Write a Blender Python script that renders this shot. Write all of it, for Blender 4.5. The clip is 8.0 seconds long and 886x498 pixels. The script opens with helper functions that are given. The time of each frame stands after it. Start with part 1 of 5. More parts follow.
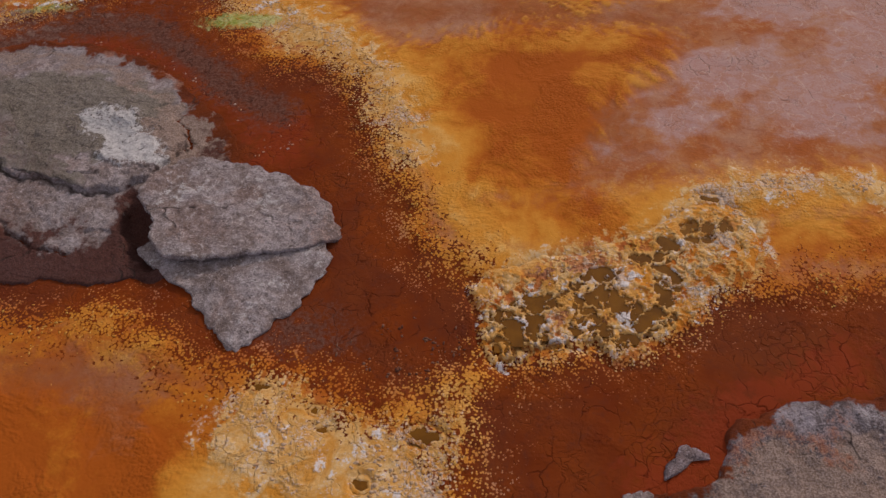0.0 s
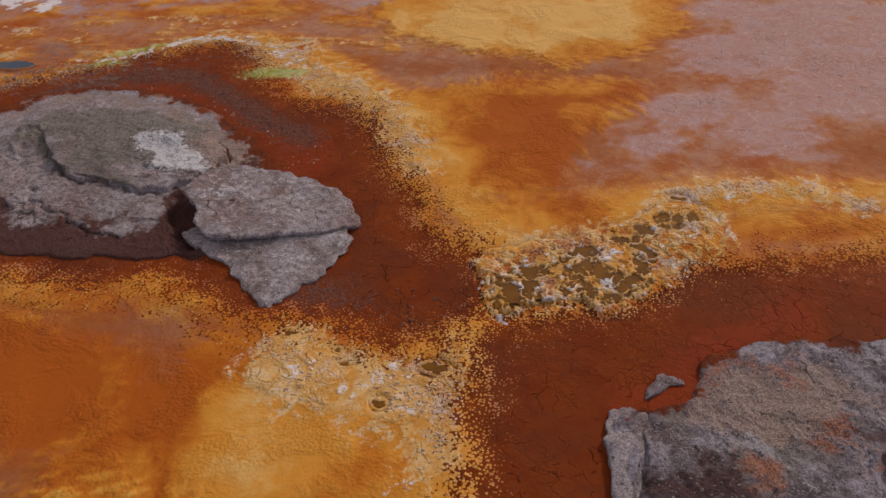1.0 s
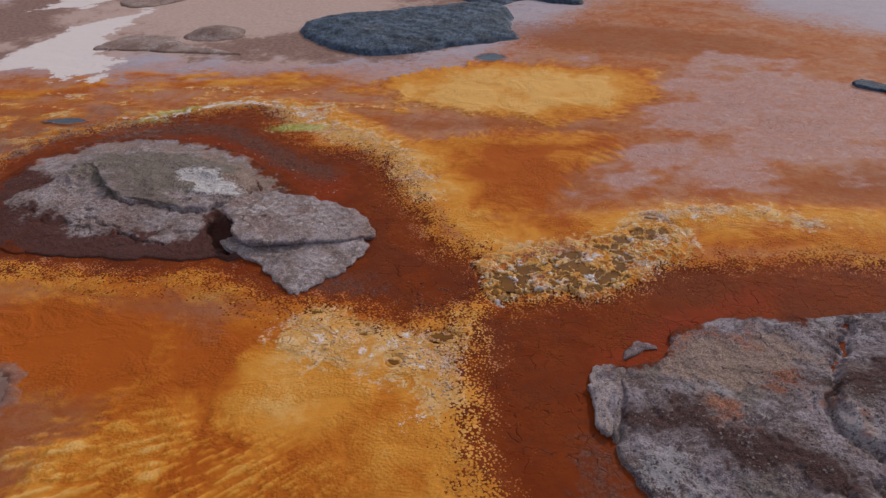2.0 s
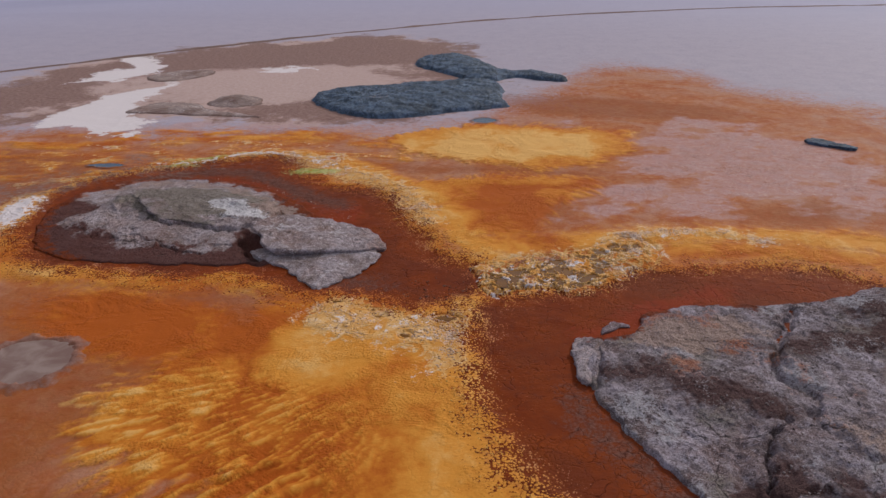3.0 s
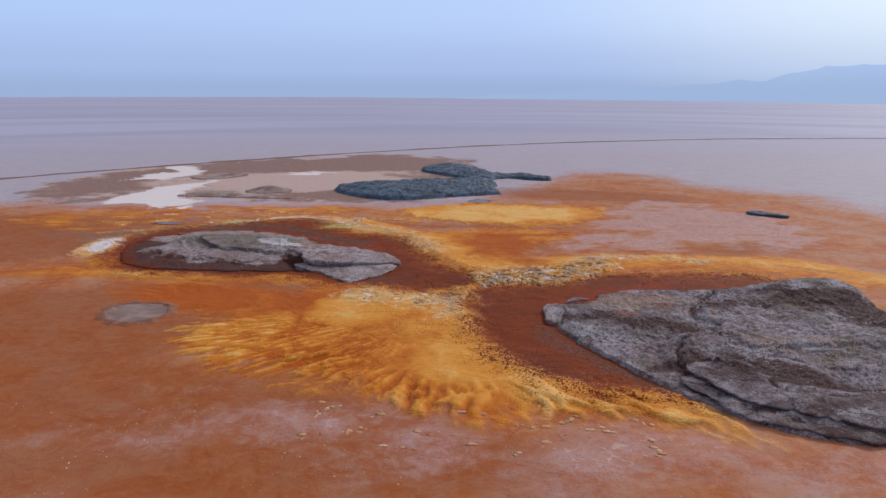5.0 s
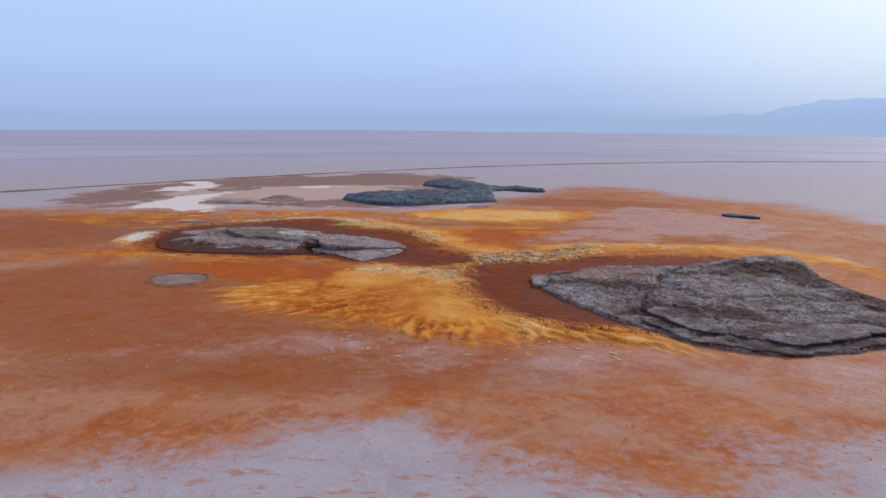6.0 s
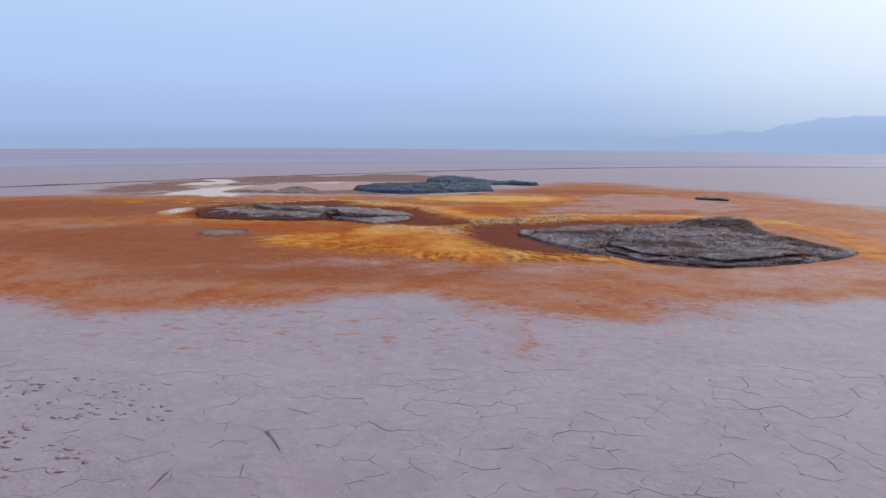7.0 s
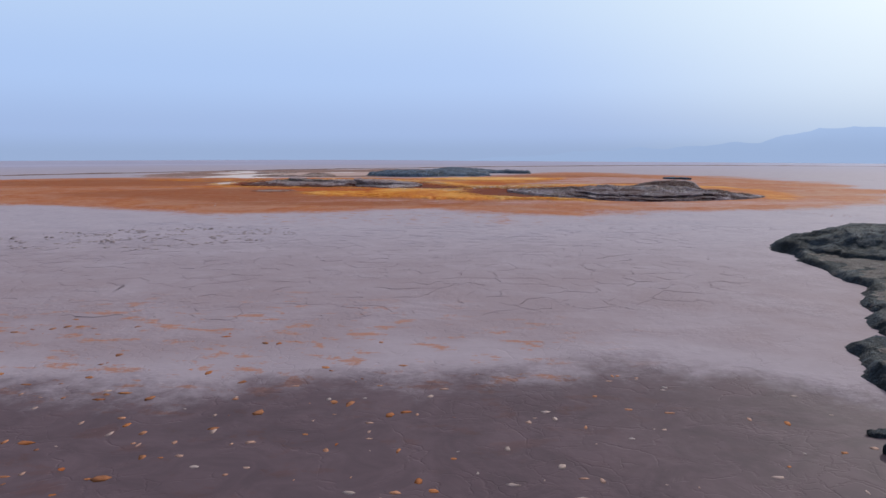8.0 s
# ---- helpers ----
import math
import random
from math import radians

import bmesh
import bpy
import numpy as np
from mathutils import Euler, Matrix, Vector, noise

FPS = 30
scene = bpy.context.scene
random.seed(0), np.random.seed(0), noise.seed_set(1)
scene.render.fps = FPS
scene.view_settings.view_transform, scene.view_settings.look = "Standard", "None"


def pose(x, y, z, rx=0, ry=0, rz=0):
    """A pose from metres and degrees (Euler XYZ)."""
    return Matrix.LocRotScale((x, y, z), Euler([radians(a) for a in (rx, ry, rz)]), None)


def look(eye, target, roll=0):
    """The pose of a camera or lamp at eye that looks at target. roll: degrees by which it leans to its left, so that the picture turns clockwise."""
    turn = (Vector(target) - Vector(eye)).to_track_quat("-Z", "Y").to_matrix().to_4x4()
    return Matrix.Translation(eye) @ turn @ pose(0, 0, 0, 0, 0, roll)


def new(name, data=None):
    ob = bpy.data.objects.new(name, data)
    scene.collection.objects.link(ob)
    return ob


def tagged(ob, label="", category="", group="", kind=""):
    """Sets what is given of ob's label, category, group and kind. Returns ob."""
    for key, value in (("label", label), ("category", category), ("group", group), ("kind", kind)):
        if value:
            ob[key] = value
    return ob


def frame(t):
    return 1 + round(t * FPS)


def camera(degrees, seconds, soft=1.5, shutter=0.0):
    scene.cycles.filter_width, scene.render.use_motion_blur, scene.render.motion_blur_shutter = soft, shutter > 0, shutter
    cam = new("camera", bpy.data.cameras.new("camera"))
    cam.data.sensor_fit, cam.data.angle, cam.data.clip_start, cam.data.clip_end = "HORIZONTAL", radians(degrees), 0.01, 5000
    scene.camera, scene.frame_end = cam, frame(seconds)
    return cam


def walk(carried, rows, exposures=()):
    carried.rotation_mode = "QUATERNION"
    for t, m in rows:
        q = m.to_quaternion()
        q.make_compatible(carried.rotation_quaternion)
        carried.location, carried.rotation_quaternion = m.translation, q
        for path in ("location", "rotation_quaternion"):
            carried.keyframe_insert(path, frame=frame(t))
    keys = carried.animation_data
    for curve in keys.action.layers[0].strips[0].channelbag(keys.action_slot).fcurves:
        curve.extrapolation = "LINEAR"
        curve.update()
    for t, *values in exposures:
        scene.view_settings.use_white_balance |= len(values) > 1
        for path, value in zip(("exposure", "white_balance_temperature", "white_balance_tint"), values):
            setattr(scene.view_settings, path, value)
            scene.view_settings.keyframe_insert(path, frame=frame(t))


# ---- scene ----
cam = camera(64.0, 8.0)
PATH = [
    (0, (-1.895, -1.033, 23.022), (-2.042, 0.202, 21.456), -3.1),
    (0.5, (-1.933, -4.48, 22.47), (-2.076, -3.116, 21.014), -2.3),
    (1, (-1.954, -8.784, 21.734), (-2.094, -7.284, 20.419), -1.6),
    (1.5, (-1.916, -12.379, 20.914), (-2.056, -10.775, 19.728), -1.1),
    (2, (-2.011, -16.088, 20.35), (-2.143, -14.396, 19.292), -0.7),
    (3.5, (-2.143, -27.236, 17.698), (-2.257, -25.373, 16.981), 0.1),
    (4, (-1.918, -30.987, 16.482), (-2.036, -29.086, 15.872), 0.1),
    (5.5, (-1.149, -41.641, 12.679), (-1.277, -39.682, 12.293), 0.2),
    (6, (-0.938, -45.834, 11.468), (-1.066, -43.869, 11.116), 0.2),
    (6.5, (-0.75, -50.514, 9.943), (-0.879, -48.545, 9.615), 0.2),
    (7, (-0.326, -56.617, 7.992), (-0.458, -54.644, 7.691), 0.1),
    (7.5, (0.073, -64.376, 5.959), (-0.06, -62.4, 5.68), 0.0),
    (8, (0.45, -73.192, 4.157), (0.315, -71.215, 3.889), -0.0),
]
walk(cam, [(t, look(e, a, r)) for t, e, a, r in PATH], [(0, -0.32, 7050, 13), (2, -0.23, 6650, 11), (4, -0.09, 6300, 10), (5.5, 0.0, 6200, 9), (8, -0.08, 6200, 8)])


# ---- light ----
SUN_AZ, SUN_EL = radians(38), radians(28)   # clockwise from +y: ahead and to the right
SUN_DIR = Vector((math.sin(SUN_AZ) * math.cos(SUN_EL), math.cos(SUN_AZ) * math.cos(SUN_EL), math.sin(SUN_EL)))
world = bpy.data.worlds.new("hazy_sky")
scene.world = world
world.use_nodes = True
wt = world.node_tree
wt.nodes.clear()
w_out = wt.nodes.new("ShaderNodeOutputWorld")
w_bg = wt.nodes.new("ShaderNodeBackground")
w_sky = wt.nodes.new("ShaderNodeTexSky")
w_sky.sky_type, w_sky.sun_disc = "NISHITA", False
w_sky.sun_elevation, w_sky.sun_rotation = SUN_EL, SUN_AZ
w_sky.air_density, w_sky.dust_density, w_sky.ozone_density = 1.0, 6.0, 2.0
w_co = wt.nodes.new("ShaderNodeTexCoord")
w_sep = wt.nodes.new("ShaderNodeSeparateXYZ")
wt.links.new(w_co.outputs["Generated"], w_sep.inputs[0])
w_ramp = wt.nodes.new("ShaderNodeValToRGB")
w_ramp.color_ramp.interpolation = "EASE"
for i, (p, c) in enumerate(((0.0, (0.40, 0.51, 0.76)), (0.03, (0.45, 0.58, 0.89)), (0.10, (0.51, 0.67, 1.01)),
                            (0.22, (0.60, 0.75, 1.02)), (0.6, (0.56, 0.57, 0.60)))):
    el = w_ramp.color_ramp.elements[i] if i < 2 else w_ramp.color_ramp.elements.new(p)
    el.position, el.color = p, (*c, 1)
wt.links.new(w_sep.outputs[2], w_ramp.inputs[0])
# brighter veil of haze round the hidden sun
w_dot = wt.nodes.new("ShaderNodeVectorMath")
w_dot.operation = "DOT_PRODUCT"
w_dot.inputs[1].default_value = (0.51, 0.65, 0.56)
wt.links.new(w_co.outputs["Generated"], w_dot.inputs[0])
w_map = wt.nodes.new("ShaderNodeMapRange")
w_map.interpolation_type = "SMOOTHSTEP"
w_map.inputs[1].default_value, w_map.inputs[2].default_value = 0.70, 1.0
w_map.inputs[3].default_value, w_map.inputs[4].default_value = 0.0, 0.9
wt.links.new(w_dot.outputs["Value"], w_map.inputs[0])
w_glow = wt.nodes.new("ShaderNodeMix")
w_glow.data_type = "RGBA"
w_glow.inputs[7].default_value = (0.80, 0.93, 0.96, 1)
wt.links.new(w_map.outputs[0], w_glow.inputs[0])
wt.links.new(w_ramp.outputs[0], w_glow.inputs[6])
w_dim = wt.nodes.new("ShaderNodeVectorMath")
w_dim.operation = "SCALE"
w_dim.inputs[3].default_value = 0.08
wt.links.new(w_sky.outputs[0], w_dim.inputs[0])
w_mix = wt.nodes.new("ShaderNodeMix")
w_mix.data_type = "RGBA"
w_mix.inputs[0].default_value = 0.88
wt.links.new(w_dim.outputs[0], w_mix.inputs[6])
wt.links.new(w_glow.outputs[2], w_mix.inputs[7])
wt.links.new(w_mix.outputs[2], w_bg.inputs[0])
w_bg.inputs[1].default_value = 1.0
wt.links.new(w_bg.outputs[0], w_out.inputs[0])

sun = new("sun", bpy.data.lights.new("sun", "SUN"))
sun.data.energy, sun.data.angle, sun.data.color = 2.8, radians(5), (1.0, 0.93, 0.86)
sun.matrix_world = look(SUN_DIR * 100, (0, 0, 0))


# ---- noise and outlines ----
PERM = np.random.RandomState(7).permutation(256)
GRAD = np.stack([np.cos(np.arange(256) * 2.399), np.sin(np.arange(256) * 2.399)], 1)


def perlin(x, y, seed=0):
    """Gradient noise, about -0.7 to 0.7."""
    xi, yi = np.floor(x).astype(np.int64), np.floor(y).astype(np.int64)
    fx, fy = x - xi, y - yi
    u, v = fx * fx * fx * (fx * (fx * 6 - 15) + 10), fy * fy * fy * (fy * (fy * 6 - 15) + 10)

    def corner(i, j):
        g = GRAD[PERM[(PERM[(xi + i + seed * 17) & 255] + yi + j + seed * 31) & 255]]
        return g[..., 0] * (fx - i) + g[..., 1] * (fy - j)
    a = corner(0, 0) * (1 - u) + corner(1, 0) * u
    b = corner(0, 1) * (1 - u) + corner(1, 1) * u
    return a * (1 - v) + b * v


def fbm(x, y, size, octaves=4, seed=0, gain=0.5):
    total, amp = np.zeros(np.shape(x)), 1.0
    for o in range(octaves):
        total = total + amp * perlin(x / size + o * 5.3, y / size - o * 3.7, seed + o)
        size, amp = size * 0.5, amp * gain
    return total


def ridged(x, y, size, octaves=3, seed=0):
    total, amp = np.zeros(np.shape(x)), 1.0
    for o in range(octaves):
        total = total + amp * (1 - 2.2 * np.abs(perlin(x / size + o * 3.1, y / size + o * 7.7, seed + o)))
        size, amp = size * 0.5, amp * 0.5
    return total / 1.75


def smooth(a, b, x):
    t = np.clip((x - a) / (b - a), 0, 1)
    return t * t * (3 - 2 * t)


def rounded(points, closed=True, steps=5):
    """A smooth curve through a few corners."""
    p = np.array(points, float)
    n, out = len(p), []
    for i in range(n if closed else n - 1):
        if closed:
            a, b, c, d = p[(i - 1) % n], p[i], p[(i + 1) % n], p[(i + 2) % n]
        else:
            a, b, c, d = p[max(i - 1, 0)], p[i], p[i + 1], p[min(i + 2, n - 1)]
        for k in range(steps):
            t = k / steps
            out.append(0.5 * (2 * b + (c - a) * t + (2 * a - 5 * b + 4 * c - d) * t * t + (3 * b - a - 3 * c + d) * t ** 3))
    if not closed:
        out.append(p[-1])
    return np.array(out)


def line_distance(x, y, curve, closed, far=25.0):
    """Distance to a curve, and for a closed one whether inside; cut off at far."""
    shape = np.shape(x)
    x, y = np.ravel(x), np.ravel(y)
    d = np.full(x.size, far)
    inside = np.zeros(x.size, bool)
    lo, hi = curve.min(0) - far, curve.max(0) + far
    near = np.nonzero((x > lo[0]) & (x < hi[0]) & (y > lo[1]) & (y < hi[1]))[0]
    px, py = x[near], y[near]
    best, within = np.full(px.size, far * far), np.zeros(px.size, bool)
    n = len(curve)
    for i in range(n if closed else n - 1):
        (ax, ay), (bx, by) = curve[i], curve[(i + 1) % n]
        ex, ey = bx - ax, by - ay
        t = np.clip(((px - ax) * ex + (py - ay) * ey) / (ex * ex + ey * ey + 1e-12), 0, 1)
        best = np.minimum(best, (px - ax - t * ex) ** 2 + (py - ay - t * ey) ** 2)
        if closed:
            cross = (ay > py) != (by > py)
            within ^= cross & (px < (bx - ax) * (py - ay) / (by - ay if by != ay else 1e-12) + ax)
    d[near] = np.sqrt(best)
    inside[near] = within
    return d.reshape(shape), inside.reshape(shape)


def area(x, y, points, far=25.0):
    """Signed distance to a rounded outline: positive inside."""
    d, i = line_distance(x, y, rounded(points), True, far)
    return np.where(i, d, -d)


def band(x, y, points, half, far=25.0):
    """Signed distance to a strip along a curve: positive inside."""
    d, _ = line_distance(x, y, rounded(points, False), False, far)
    return half - d


def blob(x, y, cx, cy, rx, ry, turn=0.0):
    c, s = math.cos(radians(turn)), math.sin(radians(turn))
    u, v = ((x - cx) * c + (y - cy) * s) / rx, (-(x - cx) * s + (y - cy) * c) / ry
    return (1 - np.sqrt(u * u + v * v)) * min(rx, ry)


# ---- plan of the ground: outlines in metres ----
MOAT_A = [(-31.8, 16), (-35.6, 24), (-33.8, 31), (-29.5, 33.6), (-25.5, 35.2), (-21, 36.8), (-18.3, 34.5), (-14.7, 30.1),
          (-11.6, 28.8), (-9, 26.3), (-7.6, 22.4), (-6.2, 19.3), (-5.3, 16.8), (-2.8, 14.8), (-2.6, 11.8), (-5.3, 10.3),
          (-9.3, 11.4), (-13.1, 11.2), (-15.7, 12.8), (-21.6, 13.1), (-28, 13.9)]
MOAT_B = [(-2.0, 10.8), (3, 12.8), (7, 15.0), (13, 15.8), (19, 15.6), (21, 12), (18, 4), (13, -6), (8.3, -6.4), (5.5, -5.7),
          (2.6, -5), (0.2, -3.3), (-1.5, 0), (-2.2, 4), (-2.4, 8.2)]
MOUND_A = [(-31.5, 17), (-33.8, 22.5), (-33.2, 27), (-30.4, 29.8), (-26.5, 30.8), (-21.6, 29.6), (-18.3, 27.4), (-15.2, 24.3),
           (-13.7, 21.6), (-12.6, 18.5), (-13.5, 15.6), (-19.9, 14.6), (-24, 14.6), (-28.5, 15.1)]
MOUND_B = [(2.3, 5.4), (3.0, 7.2), (5.6, 8.1), (6.5, 10.1), (9.2, 11.0), (13.5, 11.4), (17, 12.2), (21, 14.0), (23.8, 13.0),
           (24.0, 8), (24.5, 2.6), (25.6, -1), (26.2, -4), (24.4, -6.4), (19.8, -9.1), (15.6, -10.8), (12, -10.4), (9, -8.2), (7.2, -5.5), (5, -1.8), (3.2, 1.8)]
HONEY = [(-2.9, 15.4), (-1.3, 16.3), (0.2, 16.9), (2.1, 17.4), (4.5, 18.6), (6.6, 20.0), (8.3, 20.0), (8.9, 18.6), (8.0, 16.0),
         (4.9, 13.3), (3.2, 12.0), (0.8, 12.6), (-1.4, 11.5), (-2.1, 12.4), (-2.5, 13.9)]
CREAM = [(-10.0, 11.0), (-8.1, 10.3), (-6.0, 9.7), (-4.5, 9.5), (-3.0, 9.7), (-2.7, 8.0), (-3.0, 5.0), (-4.4, 4.2), (-5.7, 6.3),
         (-8.2, 6.6), (-10.5, 6.8), (-12.0, 8.5)]
FAN = [(-17, 5), (-19, 0), (-14.5, -4.3), (-10.8, -5.3), (-7.3, -7.4), (-4.2, -9.6), (-1.4, -9.9), (1.3, -8.7), (5.3, -8.8),
       (9.3, -10.2), (8, -7), (4.5, -5.6), (1, -4), (-1.2, 0), (-2.2, 6), (-3, 10), (-6, 10), (-9.5, 11.2), (-13, 10.8), (-15, 9)]
WASH = [(-75, 30), (-62, 46), (-44, 45), (-25, 47), (-8, 49), (3, 68), (12, 88), (26, 84), (42, 58), (47, 30), (43, 6), (33, -12), (18, -20.5),
        (8, -22), (1, -23), (-4, -22.8), (-16, -23.5), (-27, -22.5), (-48, -15), (-75, -4)]
LAVENDER = [(3.3, 25), (5.0, 28.4), (8.0, 31.6), (10.5, 36), (12.4, 41), (16, 48), (24, 50), (31, 40), (29, 30), (20, 26.4), (17, 26.6),
            (15.2, 24.6), (13.2, 23.6), (11.3, 25.0), (9.4, 25.4), (7.2, 23.3), (4.9, 22.4)]
BROWN_FLAT = [(-64, 55), (-66, 74), (-63, 86), (-55, 94), (-44, 103), (-31, 112), (-19, 115), (-8, 104), (-2, 80), (-4, 60),
              (-14, 51), (-30, 49.5), (-44, 50), (-52, 48)]
PLAIN_RIDGE = [(-110, 20), (-84, 60), (-65, 83), (-45, 105), (-30, 119), (3, 145), (50, 168), (115, 187), (260, 225)]
PLATES = [(-22, -30), (-10, -31), (0, -30), (12, -29), (20, -31), (19, -35), (12.6, -38), (11.4, -44), (11, -50), (8, -55),
          (0, -57.4), (-8, -58.5), (-16, -58), (-22, -50)]
SMALL_POOLS = ((-10.2, 10.4, 0.40, 0.22), (-4.1, 8.9, 0.6, 0.36), (-7.6, 8.9, 0.35, 0.2), (-8.0, 9.6, 0.25, 0.15),
               (-6.0, 7.1, 0.3, 0.3), (7.2, 20.4, 0.5, 0.3))
WET_SHORE = [(-70, -66), (-30, -62.5), (-8.2, -61.6), (-4, -61.0), (0, -60.1), (4.1, -59.5), (6.5, -60.6), (12, -64), (22, -72),
             (22, -130), (-70, -130)]


def plain_height(x, y):
    """The springs stand on a flat floor; the plain beyond falls away very gently."""
    r = np.hypot(x, y - 20)
    return -np.maximum(0, r - 165) * (0.0105 + 0.004 * np.clip(x / 2500, -0.4, 1.0))


def vx_(x, y):
    return x + 1.5 * fbm(x, y, 6, 2, 118)


def pigments(x, y):
    """Strength of each deposit at places on the ground (0.5: its edge); far is painted haze."""
    wx = x + 0.55 * fbm(x, y, 3.0, 4, 3) + 1.0 * fbm(x, y, 9.0, 2, 41)
    wy = y + 0.55 * fbm(x, y, 3.0, 4, 13) + 1.0 * fbm(x, y, 9.0, 2, 43)
    f = {}
    # deposits drawn out downslope from the springs
    ang, rad = np.arctan2(y - 6, x + 4), np.hypot(x + 4, y - 6)
    bend = 0.5 * fbm(x, y, 5, 3, 5)
    rays = fbm(ang * 13.0 + bend * 2, np.log(rad + 2) * 4.0, 0.5, 3, 21, 0.6)
    ang2, rad2 = np.arctan2(y - 37, x + 2), np.hypot(x + 2, y - 37)
    rays2 = fbm(ang2 * 9.0 + bend, np.log(rad2 + 3) * 3.5, 0.45, 3, 25, 0.6)
    wide = fbm(ang * 4.0 + bend, np.log(rad + 2) * 2.0, 0.5, 2, 27)
    deep = wide
    wash = area(wx, wy, WASH)
    f["wash"] = 0.5 + (wash + np.where(y < 0, 4.0, 6.0) * fbm(x, y, 13, 5, 8)) / (8.0 + 15.0 * smooth(25, 60, y)) - 0.16 * smooth(40, 72, y)
    f["wash"] = np.maximum(f["wash"], 0.32 + 0.20 * band(wx, wy, [(0.6, -21), (1.6, -24), (1.0, -27), (0.9, -31)], 0.7))
    yellow = np.maximum.reduce([
        band(wx, wy, [(-24, 37.2), (-20.3, 38), (-16.2, 36.3), (-12.0, 33.0), (-8.0, 28.5), (-5.6, 23.6), (-3.9, 19.5), (-2.0, 16.5)], 1.5),
        band(wx, wy, [(-3, 16), (-2.6, 11.8), (-3.3, 8), (-2.6, 3.5), (-1.0, -2)], 1.0),
        band(wx, wy, [(-3, 18.5), (3, 19), (8, 20.5), (13, 21.0), (18, 21.2), (23, 20.4), (27, 17), (29.6, 10), (29.4, 1), (27, -6)], 1.7),
        band(wx, wy, [(4, 15.5), (9, 18), (14, 18.4), (20, 18.2), (25, 15)], 1.6),
        band(wx, wy, [(-12.6, 10.6), (-15.6, 11.8), (-21.6, 12.0), (-28, 12.7), (-32, 14.4)], 0.85),
        area(wx, wy, FAN) + 1.7 * rays + 1.2 * deep,
        area(wx, wy, [(-12.5, 42), (-6, 37.6), (-1.2, 35.6), (3, 35.2), (9, 38.2), (12, 42.5), (11, 48), (2, 50), (-8, 48)]) + 1.2 * rays2 + 1.5 * fbm(x, y, 5, 4, 37, 0.6),
        area(wx, wy, [(-10, 29.6), (-6.5, 31.6), (-1, 33.2), (4, 33.6), (7.4, 32.6), (5.6, 29.2), (3.4, 26.4), (2.4, 23.6), (1.0, 20), (-4, 20), (-7, 25)]) + 0.9 * rays2 + 0.6 * fbm(x, y, 4, 4, 38, 0.6),
        blob(wx, wy, -25, 42.5, 9, 1.2, 8), blob(wx, wy, -34, 13, 6, 1.4, 10), blob(wx, wy, -20, 7.5, 7, 3.0, -18)])
    mottled = fbm(vx_(x, y), 2.0 * y, 4.5, 4, 119, 0.6)
    yellow = np.maximum(yellow, 2.2 * mottled - 0.15 + np.minimum(blob(x, y, -30, 37.5, 22, 8, 6), 0.0))
    f["yellow"] = 0.5 + yellow / 2.6
    moat = np.maximum(area(wx, wy, MOAT_A), area(wx, wy, MOAT_B))
    f["red"] = 0.5 + (moat + 0.9 * fbm(x, y, 1.1, 4, 35, 0.6)) / 4.2
    yellow = np.maximum(yellow, 1.0 - np.abs(moat + 0.3))
    f["yellow"] = 0.5 + yellow / 2.6
    # swollen lobes at the fan's foot
    ang3, rad3 = np.arctan2(y - 1.0 + 0.8 * bend, x + 3.4 + 0.8 * bend), np.hypot(x + 3.4, y - 1.0)
    foot = smooth(-1.6, 0.6, band(x, y, [(-10.5, -3.6), (-7.6, -5.6), (-4.6, -7.4), (-1.2, -7.8), (2.6, -7.2), (6.5, -8.4)], 1.3))
    f["lobe"] = foot * (smooth(-0.15, 0.30, fbm(ang3 * 12.0 + 0.9 * bend, rad3 * 0.22, 0.8, 3, 151, 0.55)) - 0.5)
    dashes = smooth(-1.5, 1.5, blob(x, y, -14.5, -1.0, 8.0, 4.4, -8))
    dashes = dashes * (smooth(0.0, 0.34, fbm(ang * 46.0 + 1.2 * bend, rad * 0.75, 1.0, 3, 153, 0.55)) - 0.25)
    # paler ochre where the brine ran last, deeper orange between
    vx, vy = x + 1.6 * fbm(x, y, 4, 3, 121), y + 1.6 * fbm(x, y, 4, 3, 123)
    flow = fbm(vx + 0.8 * fbm(vx, vy, 1.5, 3, 125), vy + 0.8 * fbm(vx, vy, 1.5, 3, 127), 3.0, 4, 129, 0.55)
    spill = np.maximum.reduce([
        band(vx, vy, [(-3.2, 10), (-3, 4), (-1.8, -2.4), (1, -6.5), (5, -8.0), (10, -10)], 2.0),
        band(vx, vy, [(-14, 10.6), (-16, 11.6), (-22, 11.9), (-29, 12.7)], 0.8), blob(vx, vy, 0.0, 41.5, 8.5, 4.5, 8),
        band(vx, vy, [(6, 20), (13, 21.3), (19, 21.3), (24, 20), (28, 15)], 1.0),
        band(vx, vy, [(-12, 33), (-8, 28.4), (-5.4, 23), (-3.6, 19), (-1, 17)], 1.0), blob(vx, vy, -9, 6, 3, 2.5), blob(vx, vy, -16, -0.5, 3.5, 1.0, -20)])
    darker = 0.32 * smooth(-2.0, 1.5, blob(vx, vy, 0.6, 25.6, 3.2, 3.4, -20)) + 0.22 * smooth(-1.0, 0.6, band(vx, vy, [(-2, 28.2), (2, 29.4), (6, 30.5)], 0.8)) + 0.36 * smooth(-2.0, 2.0, blob(vx, vy, -20, 8.5, 9, 4.2, 0)) + 0.22 * smooth(-1.0, 2.0, blob(vx, vy, -12, -2, 6, 3, -20))
    fringe = smooth(0.6, -0.2, yellow / 4.0) * (y < 22) + smooth(0.4, 0.0, yellow / 4.0) * (y >= 22)
